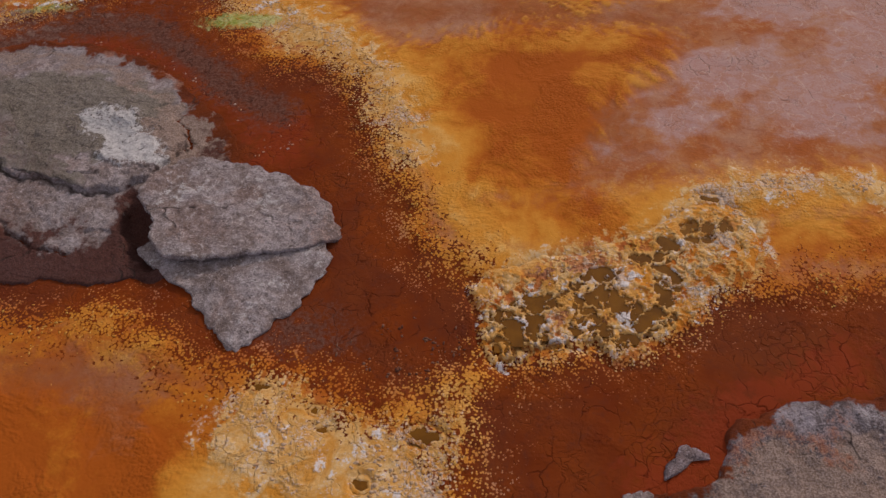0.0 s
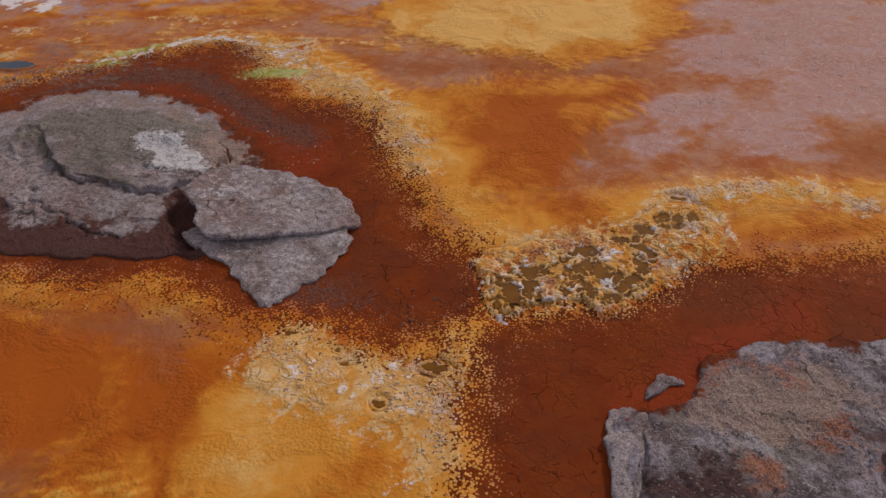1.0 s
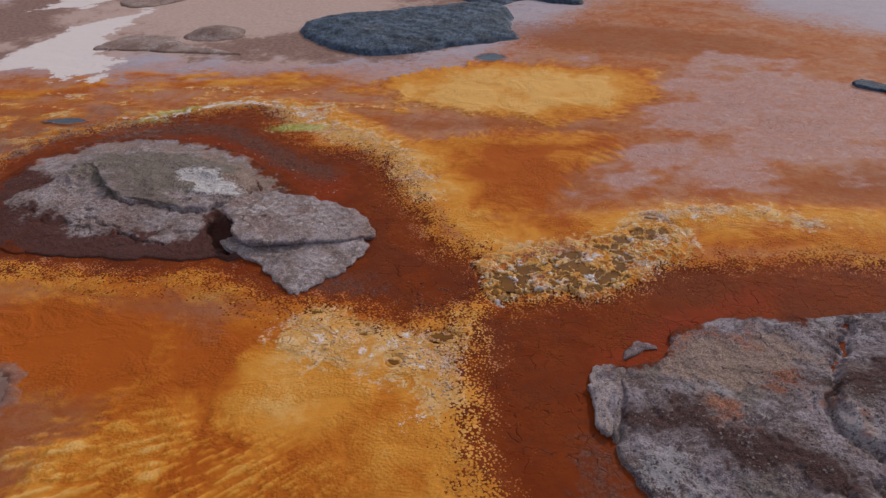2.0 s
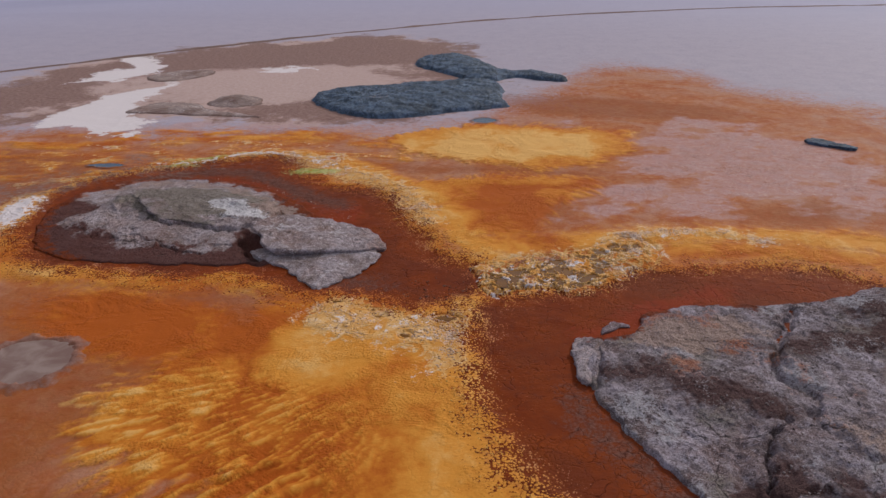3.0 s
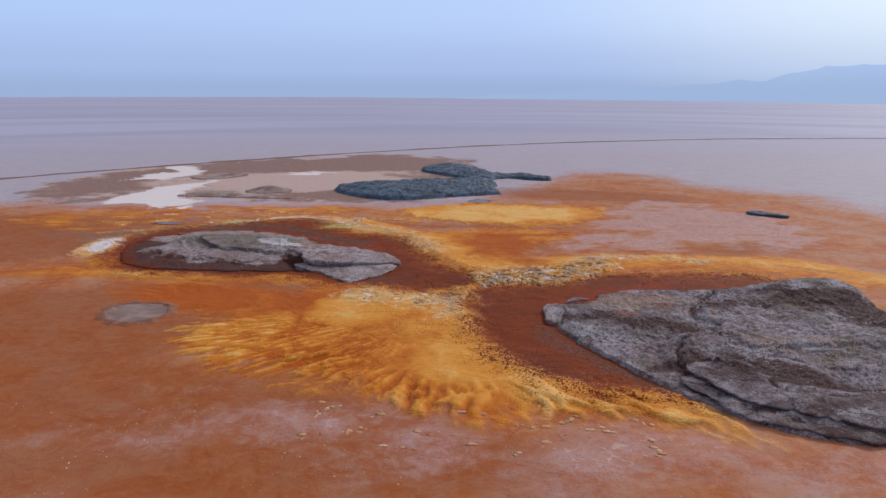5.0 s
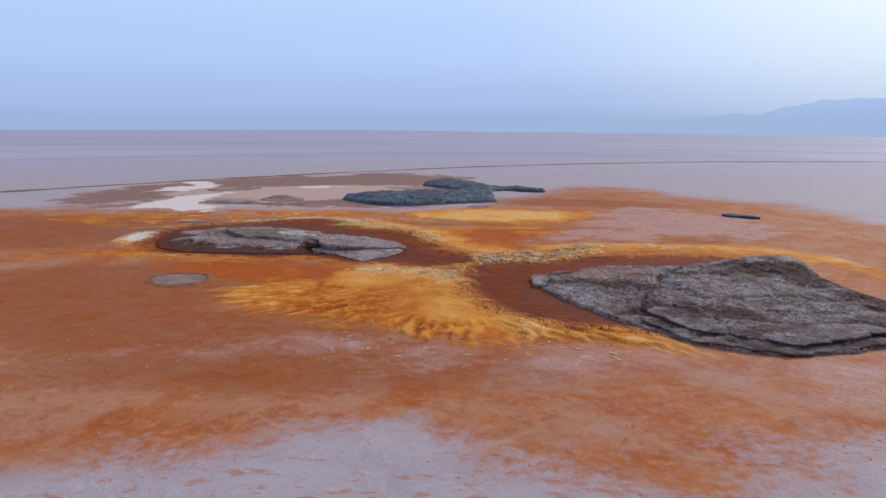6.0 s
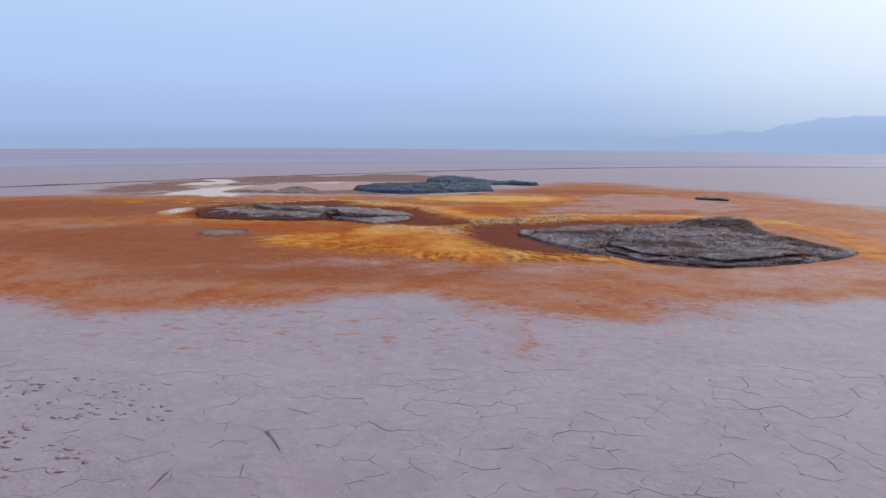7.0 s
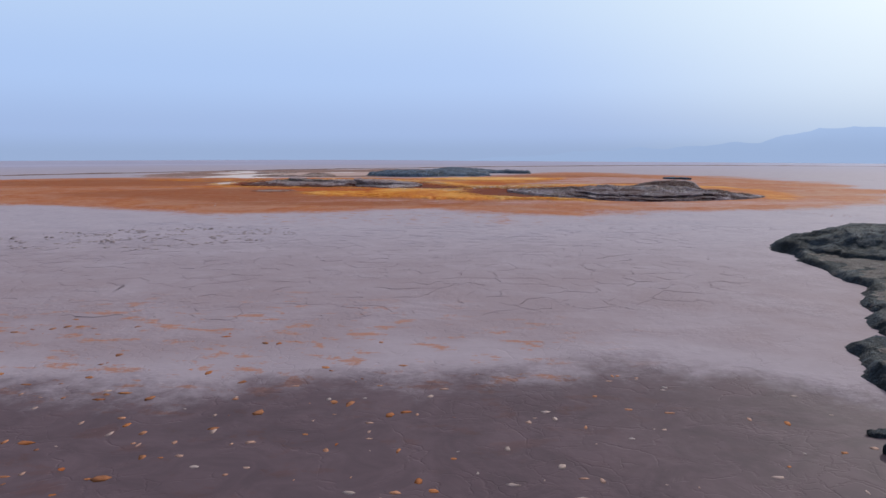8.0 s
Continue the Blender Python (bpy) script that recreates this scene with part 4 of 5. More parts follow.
def tint_b(x, y, d, z):
    vx, vy = x + 1.4 * fbm(x, y, 2.5, 4, 97, 0.6), y + 1.4 * fbm(x, y, 2.5, 4, 98, 0.6)
    return {"stain": 0.5 + np.maximum.reduce([band(vx, vy, [(8.9, -3.6), (11, -4.2), (13, -5.8), (15.1, -6.8), (17.5, -7.4), (21, -6)], 1.2), blob(vx, vy, 22.0, 6.4, 5.5, 2.5, -35),
                                              blob(vx, vy, 17, 7.4, 4.2, 1.2, 12), blob(vx, vy, 7.4, 3.0, 2.6, 0.8, -30), blob(vx, vy, 24, -0.5, 1.4, 3.0, 10)]) / 1.9 + 0.10 + 0.35 * fbm(x, y, 1.6, 4, 92, 0.6),
            "salt": 0.20 + 0.75 * fbm(x, y, 3.5, 4, 91) + 0.30 * smooth(-0.5, 1.0, blob(vx, vy, 13.4, 9.8, 1.6, 1.0)) + 0.22 * smooth(-1, 1.2, blob(vx, vy, 20.6, 11.4, 3.4, 1.8, 8)),
            "olive": 0.30 + 0.7 * fbm(x, y, 4, 3, 95) + 0.35 * smooth(15, 20, x) * smooth(2, 6, y) * smooth(10, 7, y),
            "tan": 0.44 + np.maximum(blob(vx, vy, 8.6, 7.8, 3.6, 1.6, 12), blob(vx, vy, 15, -1, 5, 1.6, -12) - 0.5) / 2.2,
            "rust": 0.40 + np.maximum.reduce([blob(vx, vy, 7.4, 9.4, 3.0, 0.9, 18), blob(vx, vy, 12.2, 4.0, 0.7, 1.6, 20), blob(vx, vy, 7.5, 4.8, 1.0, 0.9), blob(vx, vy, 11.8, 0.6, 0.6, 0.9),
                                              blob(vx, vy, 10.6, 6.4, 1.2, 0.8, 8)]) / 2.0 + 0.4 * fbm(x, y, 1.5, 3, 96),
            "moat": smooth(5.5, 8.0, y) * smooth(15, 12, x) * (0.85 - d / 1.1 + 0.9 * fbm(x, y, 1.6, 4, 100, 0.6))}


def salt_slab(name, outline, z_top, thickness, undercut, tilt=(0, 0), rings=16, seed=5, tint=None):
    """A broken crust slab: a rough top, a ragged edge face and an underside drawn in."""
    curve = rounded(outline, True, 13)
    c = curve.mean(0)
    n = len(curve)
    rows, heights = [], []
    for k in range(rings + 1):
        s = (k / rings) ** 0.8
        rows.append(c + (curve - c) * s)
        heights.append(np.full(n, z_top - 0.05 * s ** 6))
    for drop, pull in ((0.25, 0.012), (0.6, -0.03), (1.0, -undercut)):
        rows.append(c + (curve - c) * (1 + pull))
        heights.append(np.full(n, z_top - 0.04 - thickness * drop))
    p, h = np.concatenate(rows), np.concatenate(heights)
    edge = fbm(p[:, 0], p[:, 1], 0.9, 4, seed, 0.6)[:, None] * 0.36 + fbm(p[:, 0] + h * 2, p[:, 1], 0.3, 2, seed + 3)[:, None] * 0.10
    away = (p - c) / (np.linalg.norm(p - c, axis=1)[:, None] + 0.2)
    reach = np.repeat(np.clip(np.arange(len(rows)) / rings, 0, 1) ** 3, n)[:, None]
    p = p + away * edge * reach
    h = h + (p[:, 0] - c[0]) * tilt[0] + (p[:, 1] - c[1]) * tilt[1] + 0.13 * fbm(p[:, 0], p[:, 1], 1.8, 3, seed + 7) \
        + 0.07 * fbm(p[:, 0], p[:, 1], 0.40, 3, seed + 9, 0.6)
    i = np.arange(n)
    quads = np.concatenate([np.stack([k * n + i, (k + 1) * n + i, (k + 1) * n + (i + 1) % n, k * n + (i + 1) % n], 1)
                            for k in range(len(rows) - 1)])
    me = arrays_mesh(name, np.column_stack([p, h]), quads)
    fields = {k: np.zeros(len(p)) for k in ("stain", "salt", "rust", "olive", "tan", "moat")}
    if tint:
        fields.update(tint(p[:, 0], p[:, 1]))
    paint(me, fields)
    return me


def thing(name, x, y, label, category, group="", kind=""):
    """An Empty at the base of a thing."""
    return tagged(new(name), label, category, group, kind)


SLAB_A = [(-17.5, 19.4), (-16.3, 21.1), (-14.5, 21.3), (-12.5, 21.0), (-11.1, 20.5), (-9.6, 19.6), (-8.7, 18.3), (-8.5, 17.4),
          (-10.3, 16.6), (-13.1, 15.9), (-15.6, 15.8), (-16.4, 17.4)]
LOBE_A = [(-16.5, 16.5), (-15.4, 15.2), (-14.2, 14.4), (-13.0, 13.1), (-12.0, 12.2), (-11.3, 12.2), (-10.2, 13.2), (-9.2, 14.7), (-8.9, 17), (-12, 18.5)]


def build_mound_a():
    m = thing("salt_mound", -22, 22, "low grey-brown salt mound with a broken tilted slab", "salt mound", "salt mounds")
    part("body", mound_mesh("body", MOUND_A, 0.06, shape_a, tint_a), ROCK, m)
    part("ledge_plate", salt_slab("ledge_plate", [(-27.8, 24.5), (-26.1, 22.1), (-24.5, 20.6), (-23.2, 20.2), (-21.7, 19.9), (-20.5, 19.5), (-20.9, 20.5), (-22.6, 21.0),
                                                  (-24.2, 21.8), (-25.4, 23.0), (-26.6, 25.0)], 0.70, 0.30, 0.07, (-0.02, 0.0), rings=16, seed=61,
                                  tint=lambda x, y: {"olive": 0.5 + 0.4 * fbm(x, y, 2, 3, 62)}), ROCK, m, "thin overhanging crust plate")
    part("lower_lobe", salt_slab("lower_lobe", LOBE_A, 0.16, 0.3, 0.0, (0, 0.03), rings=24, seed=15, tint=lambda x, y: {"salt": 0.28 + 0.25 * fbm(x, y, 2, 3, 11)}), ROCK, m)
    part("slab", salt_slab("slab", SLAB_A, 0.60, 0.56, 0.09, (-0.062, 0.0), rings=34, seed=25,
                           tint=lambda x, y: {"rust": 0.22 + 0.2 * smooth(-12, -9, x), "salt": 0.32 + 0.2 * fbm(x, y, 3, 3, 9)}),
         ROCK, m, "thick pale grey salt slab, cracked at its edge")


def build_mound_b():
    m = thing("salt_mound", 15, 2, "wide dark grey salt mound with layered ledges", "salt mound", "salt mounds")
    part("body", mound_mesh("body", MOUND_B, 0.066, shape_b, tint_b), GREY_ROCK, m)
    part("ledge_plate", salt_slab("ledge_plate", [(8.6, -4.6), (9.3, -6.4), (10.3, -8.1), (11.4, -8.5), (12.6, -9.3), (13.8, -9.8), (15.2, -10.2), (17.5, -9.2),
                                                  (19.2, -8.5), (20.6, -7.4), (19.6, -6.6), (17, -7.2), (14, -6.6), (11.6, -5.4), (9.8, -3.6)], 0.60, 0.20, 0.06, (0.0, 0.02), rings=16, seed=63,
                                  tint=lambda x, y: {"stain": 0.36 + 0.6 * fbm(x, y, 3, 3, 64), "salt": 0.28 + 0.4 * fbm(x, y, 2, 3, 65)}), GREY_ROCK, m,
         "overhanging grey crust ledge")
    part("ledge_plate", salt_slab("ledge_plate", [(7.9, -5.4), (8.6, -6.8), (9.5, -8.7), (11, -9.7), (13, -10.6), (14.9, -10.9), (17.6, -9.8), (20.2, -8.8), (19.4, -7.9), (15.4, -9.2),
                                                  (12.2, -8.2), (10, -6.4), (9, -5.0)], 0.33, 0.18, 0.06, (0.0, 0.03), rings=14, seed=67,
                                  tint=lambda x, y: {"stain": 0.42 + 0.6 * fbm(x, y, 2, 3, 68), "olive": 0.45 + 0 * x}), GREY_ROCK, m)
    part("tip_slab", salt_slab("tip_slab", [(2.2, 5.6), (2.5, 7.1), (3.3, 7.5), (3.8, 6.9), (3.5, 5.4), (3.0, 3.6), (2.4, 3.3)], 0.17, 0.3, 0.03,
                               rings=12, seed=33, tint=lambda x, y: {"rust": 0.32 + 0 * x}), ROCK, m, "pale pinkish salt slab")
    part("crescent", salt_slab("crescent", [(3.9, 7.9), (4.2, 8.7), (4.9, 9.1), (5.4, 8.7), (4.9, 8.6), (4.4, 8.2)], 0.08, 0.22, 0.0, rings=6, seed=37), GREY_ROCK, m)


MOUND_C = [(-23.2, 60), (-20, 55), (-15.5, 51.6), (-11, 51.8), (-6, 54.6), (0.3, 57.6), (-0.5, 61), (-0.2, 68), (-3, 72.5), (-10, 70), (-16, 67.5), (-21.5, 65)]
MOUND_C2 = [(-13.2, 84), (-11.5, 91), (-6, 92), (-2, 84), (0.5, 79), (4.2, 79), (8.5, 74.8), (7.8, 72.6), (4.5, 73.4), (1.5, 75.0), (-3, 71.5), (-8, 77)]


def shape_c(x, y, d):
    z = 0.40 * smooth(0, 0.5, d) + 0.42 * smooth(0.3, 4, d)
    return z + (0.22 * ridged(x, y, 2.2, 4, 131) - 0.06 + crags(x, y, 1.6)) * smooth(0, 0.8, d)


def shape_f(x, y, d):
    z = 0.34 * smooth(0, 0.5, d) + 0.46 * smooth(0.2, 2.8, d)
    z = z + 0.07 * np.round(3.5 * (fbm(x, y + 0.4 * x, 2.6, 3, 141) + 0.25 * d)) * smooth(0, 1.5, d) * 0.8
    return z + (0.16 * ridged(x, y, 1.3, 4, 143) - 0.05) * smooth(0, 0.6, d)


def build_far_mounds():
    m = thing("salt_mound", -11, 60, "dark blue-grey jagged rocky mound on the flat", "salt mound", "salt mounds")
    part("body", mound_mesh("body", MOUND_C, 0.2, shape_c, lambda x, y, d, z: {"salt": 0.15 + 0.3 * smooth(4, 0, np.hypot(x + 15, y - 58))}), DARK_ROCK, m)
    m = thing("salt_mound", -3, 80, "dark blue-grey rocky mound with a narrow tail", "salt mound", "salt mounds")
    part("body", mound_mesh("body", MOUND_C2, 0.2, shape_c, lambda x, y, d, z: {}), DARK_ROCK, m)
    for outline, top, label in (
            ([(-42.4, 52.3), (-42.2, 55), (-40, 57.6), (-36, 57), (-33, 54), (-30, 53), (-26.5, 51.2), (-31, 51.2), (-38, 51.8)], 0.22,
             "flat pale pinkish salt ledge with a dark foot"),
            ([(-34.6, 56.4), (-34.8, 60), (-32.6, 62), (-30, 61), (-28.4, 57.6), (-31, 55.6)], 0.5, "small rounded pinkish-grey salt dome"),
            ([(-49.2, 73), (-46.5, 77.5), (-42, 78.2), (-40.8, 74.6), (-43.5, 70.5), (-47, 69.8)], 0.2, "low pale salt ring with a dark rim")):
        m = thing("salt_ledge", 0, 0, label, "salt ledge", "far salt ledges")
        part("body", mound_mesh("body", outline, 0.2, lambda x, y, d: (0.12 * smooth(0, 0.3, d) + (top - 0.1) * smooth(0.1, 2.2, d) + crags(x, y, 0.5)) * smooth(0, 0.4, d),
                                lambda x, y, d, z: {"stain": 0.36 + 0.5 * fbm(x, y, 3, 3, 12) + 0.3 * smooth(0.5, 0.1, d), "salt": 0.3 + 0.4 * fbm(x, y, 4, 3, 14)}), PALE_ROCK, m)
    m = thing("rock_plate", 30, 43, "long thin dark rock plate lying on the flat", "rock plate")
    part("body", salt_slab("body", [(28.3, 44.4), (28.7, 45.3), (29.8, 45.0), (31.2, 43.4), (32.0, 42.5), (31.4, 41.9), (30.2, 42.5), (29.0, 43.3)], 0.30, 0.4, 0.02,
                           rings=8, seed=71), DARK_ROCK, m)


def build_near_rock():
    m = thing("rock_outcrop", 18, -42, "near-black layered rock outcrop with blue-grey crust", "rock outcrop")
    part("body", mound_mesh("body", [(12.5, -41.8), (14.0, -39.3), (16.6, -37.8), (20.5, -37.0), (27.5, -37.2), (31.5, -41), (31.5, -49), (24.5, -51),
                                     (18.5, -50), (14.6, -47.4), (13.1, -44.2)], 0.10, shape_f,
                             lambda x, y, d, z: {"salt": 0.10 + 0.4 * fbm(x, y, 2, 3, 145)}), BLACK_ROCK, m)
    for x, y, r, seed in ((6.35, -62.6, 0.15, 81), (6.1, -63.3, 0.10, 83)):
        m = thing("shore_rock", x, y, "small black rock lying on wet mud", "rock", "shore rocks")
        part("body", salt_slab("body", [(x + r * 1.5 * math.cos(a), y + r * math.sin(a)) for a in [k * math.tau / 7 for k in range(7)]], 0.04, 0.2, 0.05, rings=6, seed=seed), BLACK_ROCK, m)
    m = thing("shore_crust", 18, -55, "low grey-brown salt shelf with a ragged black edge", "salt shelf")
    part("body", mound_mesh("body", [(14.2, -42.6), (12.5, -44.4), (12.3, -47.0), (12.2, -49.2), (11.6, -51.2), (10.5, -53.7), (9.4, -56.2), (9.6, -57.0), (8.3, -57.6), (7.7, -59.2), (7.3, -60.9),
                                     (8.6, -63), (11.5, -66), (22, -69), (36, -64), (38, -48), (26, -44), (18, -44)], 0.10,
                             lambda x, y, d: (0.20 * smooth(0, 0.12, d) + 0.10 * smooth(0.5, 5, d) + crags(x, y, 0.9)) * smooth(0, 0.3, d)
                             + cleft(x, y, [(9.2, -56.2), (11.5, -56.6), (15, -56.0)], 0.12, 0.2),
                             lambda x, y, d, z: {"salt": 0.5 + (d - 0.55 + 1.3 * fbm(x, y, 1.2, 4, 147, 0.6)) / 1.0 - 0.4 * smooth(0.2, 0.5, fbm(x, y, 4, 3, 149))}),
         BLACK_ROCK, m)


# ---- pools ----
def lumps(name, places, sizes, flat, material, label, category, seed=3):
    """Many small crust lumps as one stuff object."""
    rnd = np.random.RandomState(seed)
    g = (1 + 5 ** 0.5) / 2
    ico = np.array([(-1, g, 0), (1, g, 0), (-1, -g, 0), (1, -g, 0), (0, -1, g), (0, 1, g), (0, -1, -g), (0, 1, -g),
                    (g, 0, -1), (g, 0, 1), (-g, 0, -1), (-g, 0, 1)]) / 1.9
    tri = np.array([(0, 11, 5), (0, 5, 1), (0, 1, 7), (0, 7, 10), (0, 10, 11), (1, 5, 9), (5, 11, 4), (11, 10, 2), (10, 7, 6), (7, 1, 8),
                    (3, 9, 4), (3, 4, 2), (3, 2, 6), (3, 6, 8), (3, 8, 9), (4, 9, 5), (2, 4, 11), (6, 2, 10), (8, 6, 7), (9, 8, 1)])
    n = len(places)
    v = ico[None] * (1 + 0.35 * rnd.uniform(-1, 1, (n, 12, 1)))
    a = rnd.uniform(0, 6.28, n)
    stretch = rnd.uniform(0.6, 1.5, (n, 1))
    x = (v[..., 0] * np.cos(a)[:, None] - v[..., 1] * np.sin(a)[:, None]) * sizes[:, None]
    y = (v[..., 0] * np.sin(a)[:, None] + v[..., 1] * np.cos(a)[:, None]) * sizes[:, None]
    co = np.stack([x * stretch + places[:, :1], y / stretch + places[:, 1:2], v[..., 2] * sizes[:, None] * flat + places[:, 2:3]], -1)
    faces = tri[None] + (np.arange(n) * 12)[:, None, None]
    me = arrays_mesh(name, co.reshape(-1, 3), faces.reshape(-1, 3))
    return tagged(part(name, me, material), label, category, kind="stuff")


def cells(x, y, size, seed):
    """Distance to the nearest cell wall, and a random number for the cell."""
    rnd = np.random.RandomState(seed)
    table = rnd.uniform(0, 1, (64, 64, 3))
    ix, iy = np.floor(x / size).astype(int), np.floor(y / size).astype(int)
    best, second, tag = np.full(x.shape, 9e9), np.full(x.shape, 9e9), np.zeros(x.shape)
    for i in (-1, 0, 1):
        for j in (-1, 0, 1):
            t = table[(ix + i) % 64, (iy + j) % 64]
            d = np.hypot((ix + i + t[..., 0]) * size - x, (iy + j + t[..., 1]) * size - y)
            tag = np.where(d < best, t[..., 2], tag)
            second = np.where(d < best, best, np.minimum(second, d))
            best = np.minimum(best, d)
    return (second - best) * 0.5, tag


def build_honeycomb():
    m = thing("salt_terrace", 3, 15, "honeycomb of cream salt rims round brown brine pools", "salt terrace")
    xs, ys = np.arange(-3.6, 9.8, 0.05), np.arange(10.8, 21, 0.05)
    gx, gy = np.meshgrid(xs, ys)
    wx, wy = gx + 0.75 * fbm(gx, gy, 1.0, 5, 201, 0.62), gy + 0.75 * fbm(gx, gy, 1.0, 5, 203, 0.62)
    wall, tag = cells(wx, wy, 0.92, 5)
    small, tag2 = cells(wx, wy, 0.42, 9)
    edge = area(gx + 0.5 * fbm(gx, gy, 1.5, 3, 205), gy + 0.5 * fbm(gx, gy, 1.5, 3, 207), HONEY)
    pools = np.maximum.reduce([blob(gx, gy, 1.6, 14.3, 4.0, 2.0, 22), blob(gx, gy, 4.6, 17.6, 1.4, 0.7, 10), blob(gx, gy, 6.6, 18.6, 1.1, 0.8, 0),
                               blob(gx, gy, -0.9, 12.5, 1.2, 1.3, 30)])
    open_cell = smooth(-0.25, 0.25, pools - 0.22 + 0.6 * (tag - 0.5) + 0.2 * (tag2 - 0.4)) * smooth(0.10, 0.2, tag)
    open_cell = np.clip(open_cell * 1.6 - 0.2, 0, 1)
    rim = np.minimum(smooth(0.17, 0.04, wall) + 0.75 * smooth(0.06, 0.01, small) * smooth(0.60, 0.75, tag2), 1)
    floor = -0.30
    rough = 0.025 * fbm(gx, gy, 0.35, 3, 209, 0.6) + 0.04 * fbm(gx, gy, 1.0, 3, 211)
    crust = 0.06 + 0.05 * rim + rough + 0.04 * smooth(0.12, 0.0, small)
    z = crust * (1 - open_cell) + open_cell * (floor * (1 - rim) + rim * (0.10 + rough))
    z = z * smooth(-0.1, 0.5, edge) - 0.10 * smooth(0.15, -0.25, edge)
    me, used = grid_mesh("crust", xs, ys, z, edge > -0.4)
    f = pigments(gx, gy)
    f["pit"] = f["pit"] * 0
    f["white"] = 0.12 + (0.10 + 0.45 * fbm(gx, gy, 0.9, 3, 215)) * rim * smooth(-0.3, 0.3, pools) + 0.14 * (tag < 0.12) + 0.2 * smooth(0.15, 0.5, fbm(gx, gy, 1.2, 3, 213))
    f["cream"] = 0.30 + 0.55 * rim + 0.25 * smooth(0.0, 0.4, fbm(gx, gy, 1.6, 3, 217))
    f["red"] = np.minimum(f["red"], 0.5 - np.clip(edge, -0.5, 1))
    paint(me, f, used)
    part("crust", me, GROUND, m, "cream and ochre salt crust")
    sheet, used = grid_mesh("pool_water", xs[::6], ys[::6], np.full(gx[::6, ::6].shape, 0.045), edge[::6, ::6] > 0.45)
    part("pool_water", sheet, BRINE, m, "still brown brine")
    pts = np.stack([gx[::1].ravel(), gy.ravel(), z.ravel()], 1)
    chance = ((rim > 0.55) & (open_cell > 0.3) & (edge > 0.1)) * 0.007 + ((tag < 0.16) | (tag2 < 0.06)) * (edge > 0.1) * 0.006
    pick = np.random.RandomState(4).uniform(0, 1, pts.shape[0]) < chance.ravel()
    p = pts[pick]
    lumps("salt_knobs", p, np.random.RandomState(6).uniform(0.025, 0.075, len(p)), 0.6, PALE_GRAIN,
          "knobbly cream salt growths on the pool rims", "salt growth")


def round_sheet(name, outline, z, dip=0.0, rings=5):
    curve = rounded(outline, True, 12)
    c, n = curve.mean(0), len(curve)
    wild = 0.15
    curve = curve + wild * np.stack([fbm(curve[:, 0], curve[:, 1], 0.5, 3, 5, 0.6), fbm(curve[:, 0], curve[:, 1], 0.5, 3, 6, 0.6)], 1)
    rows = [np.column_stack([c + (curve - c) * k / rings, np.full(n, z - dip * (k / rings) ** 4)]) for k in range(rings + 1)]
    i = np.arange(n)
    quads = np.concatenate([np.stack([k * n + i, (k + 1) * n + i, (k + 1) * n + (i + 1) % n, k * n + (i + 1) % n], 1) for k in range(rings)])
    return arrays_mesh(name, np.concatenate(rows), quads), curve


def pool(outline, water, rim_size, label, z=0.05, seed=1, cream=0.9, rim_material=None):
    """A small pool: its water and an uneven rim of crust round it."""
    m = thing("brine_pool", 0, 0, label, "pool", "small pools")
    me, curve = round_sheet("water", outline, z, 0.0)
    part("water", me, water, m)
    n = len(curve)
    c = curve.mean(0)
    d = (curve - c) / np.linalg.norm(curve - c, axis=1)[:, None]
    wob = np.clip(0.9 + 1.2 * fbm(curve[:, 0], curve[:, 1], 0.9, 3, seed), 0.3, 2.0)
    rows = []
    for out, up in ((-0.5, -0.10), (0.0, 0.35), (0.5, 0.7), (1.2, 0.5), (2.4, 0.0), (3.6, -0.7)):
        p = curve + d * (out * rim_size * wob)[:, None]
        rows.append(np.column_stack([p, z + (up * 0.5 + 0.25 * fbm(p[:, 0], p[:, 1], 0.25, 3, seed + 5)) * rim_size * wob]))
    i = np.arange(n)
    quads = np.concatenate([np.stack([k * n + i, (k + 1) * n + i, (k + 1) * n + (i + 1) % n, k * n + (i + 1) % n], 1) for k in range(len(rows) - 1)])
    co = np.concatenate(rows)
    me = arrays_mesh("rim", co, quads)
    f = pigments(co[:, 0], co[:, 1])
    f["cream"] = np.maximum(f["cream"], np.repeat([1.1, 1.0, 0.9, 0.75, 0.5, 0.3], n) * cream)
    if not cream:
        f["brown"] = np.repeat([1.0, 0.95, 0.85, 0.7, 0.5, 0.2], n)
    f["pit"] = f["pit"] * 0
    paint(me, f)
    part("rim", me, rim_material or GROUND, m)


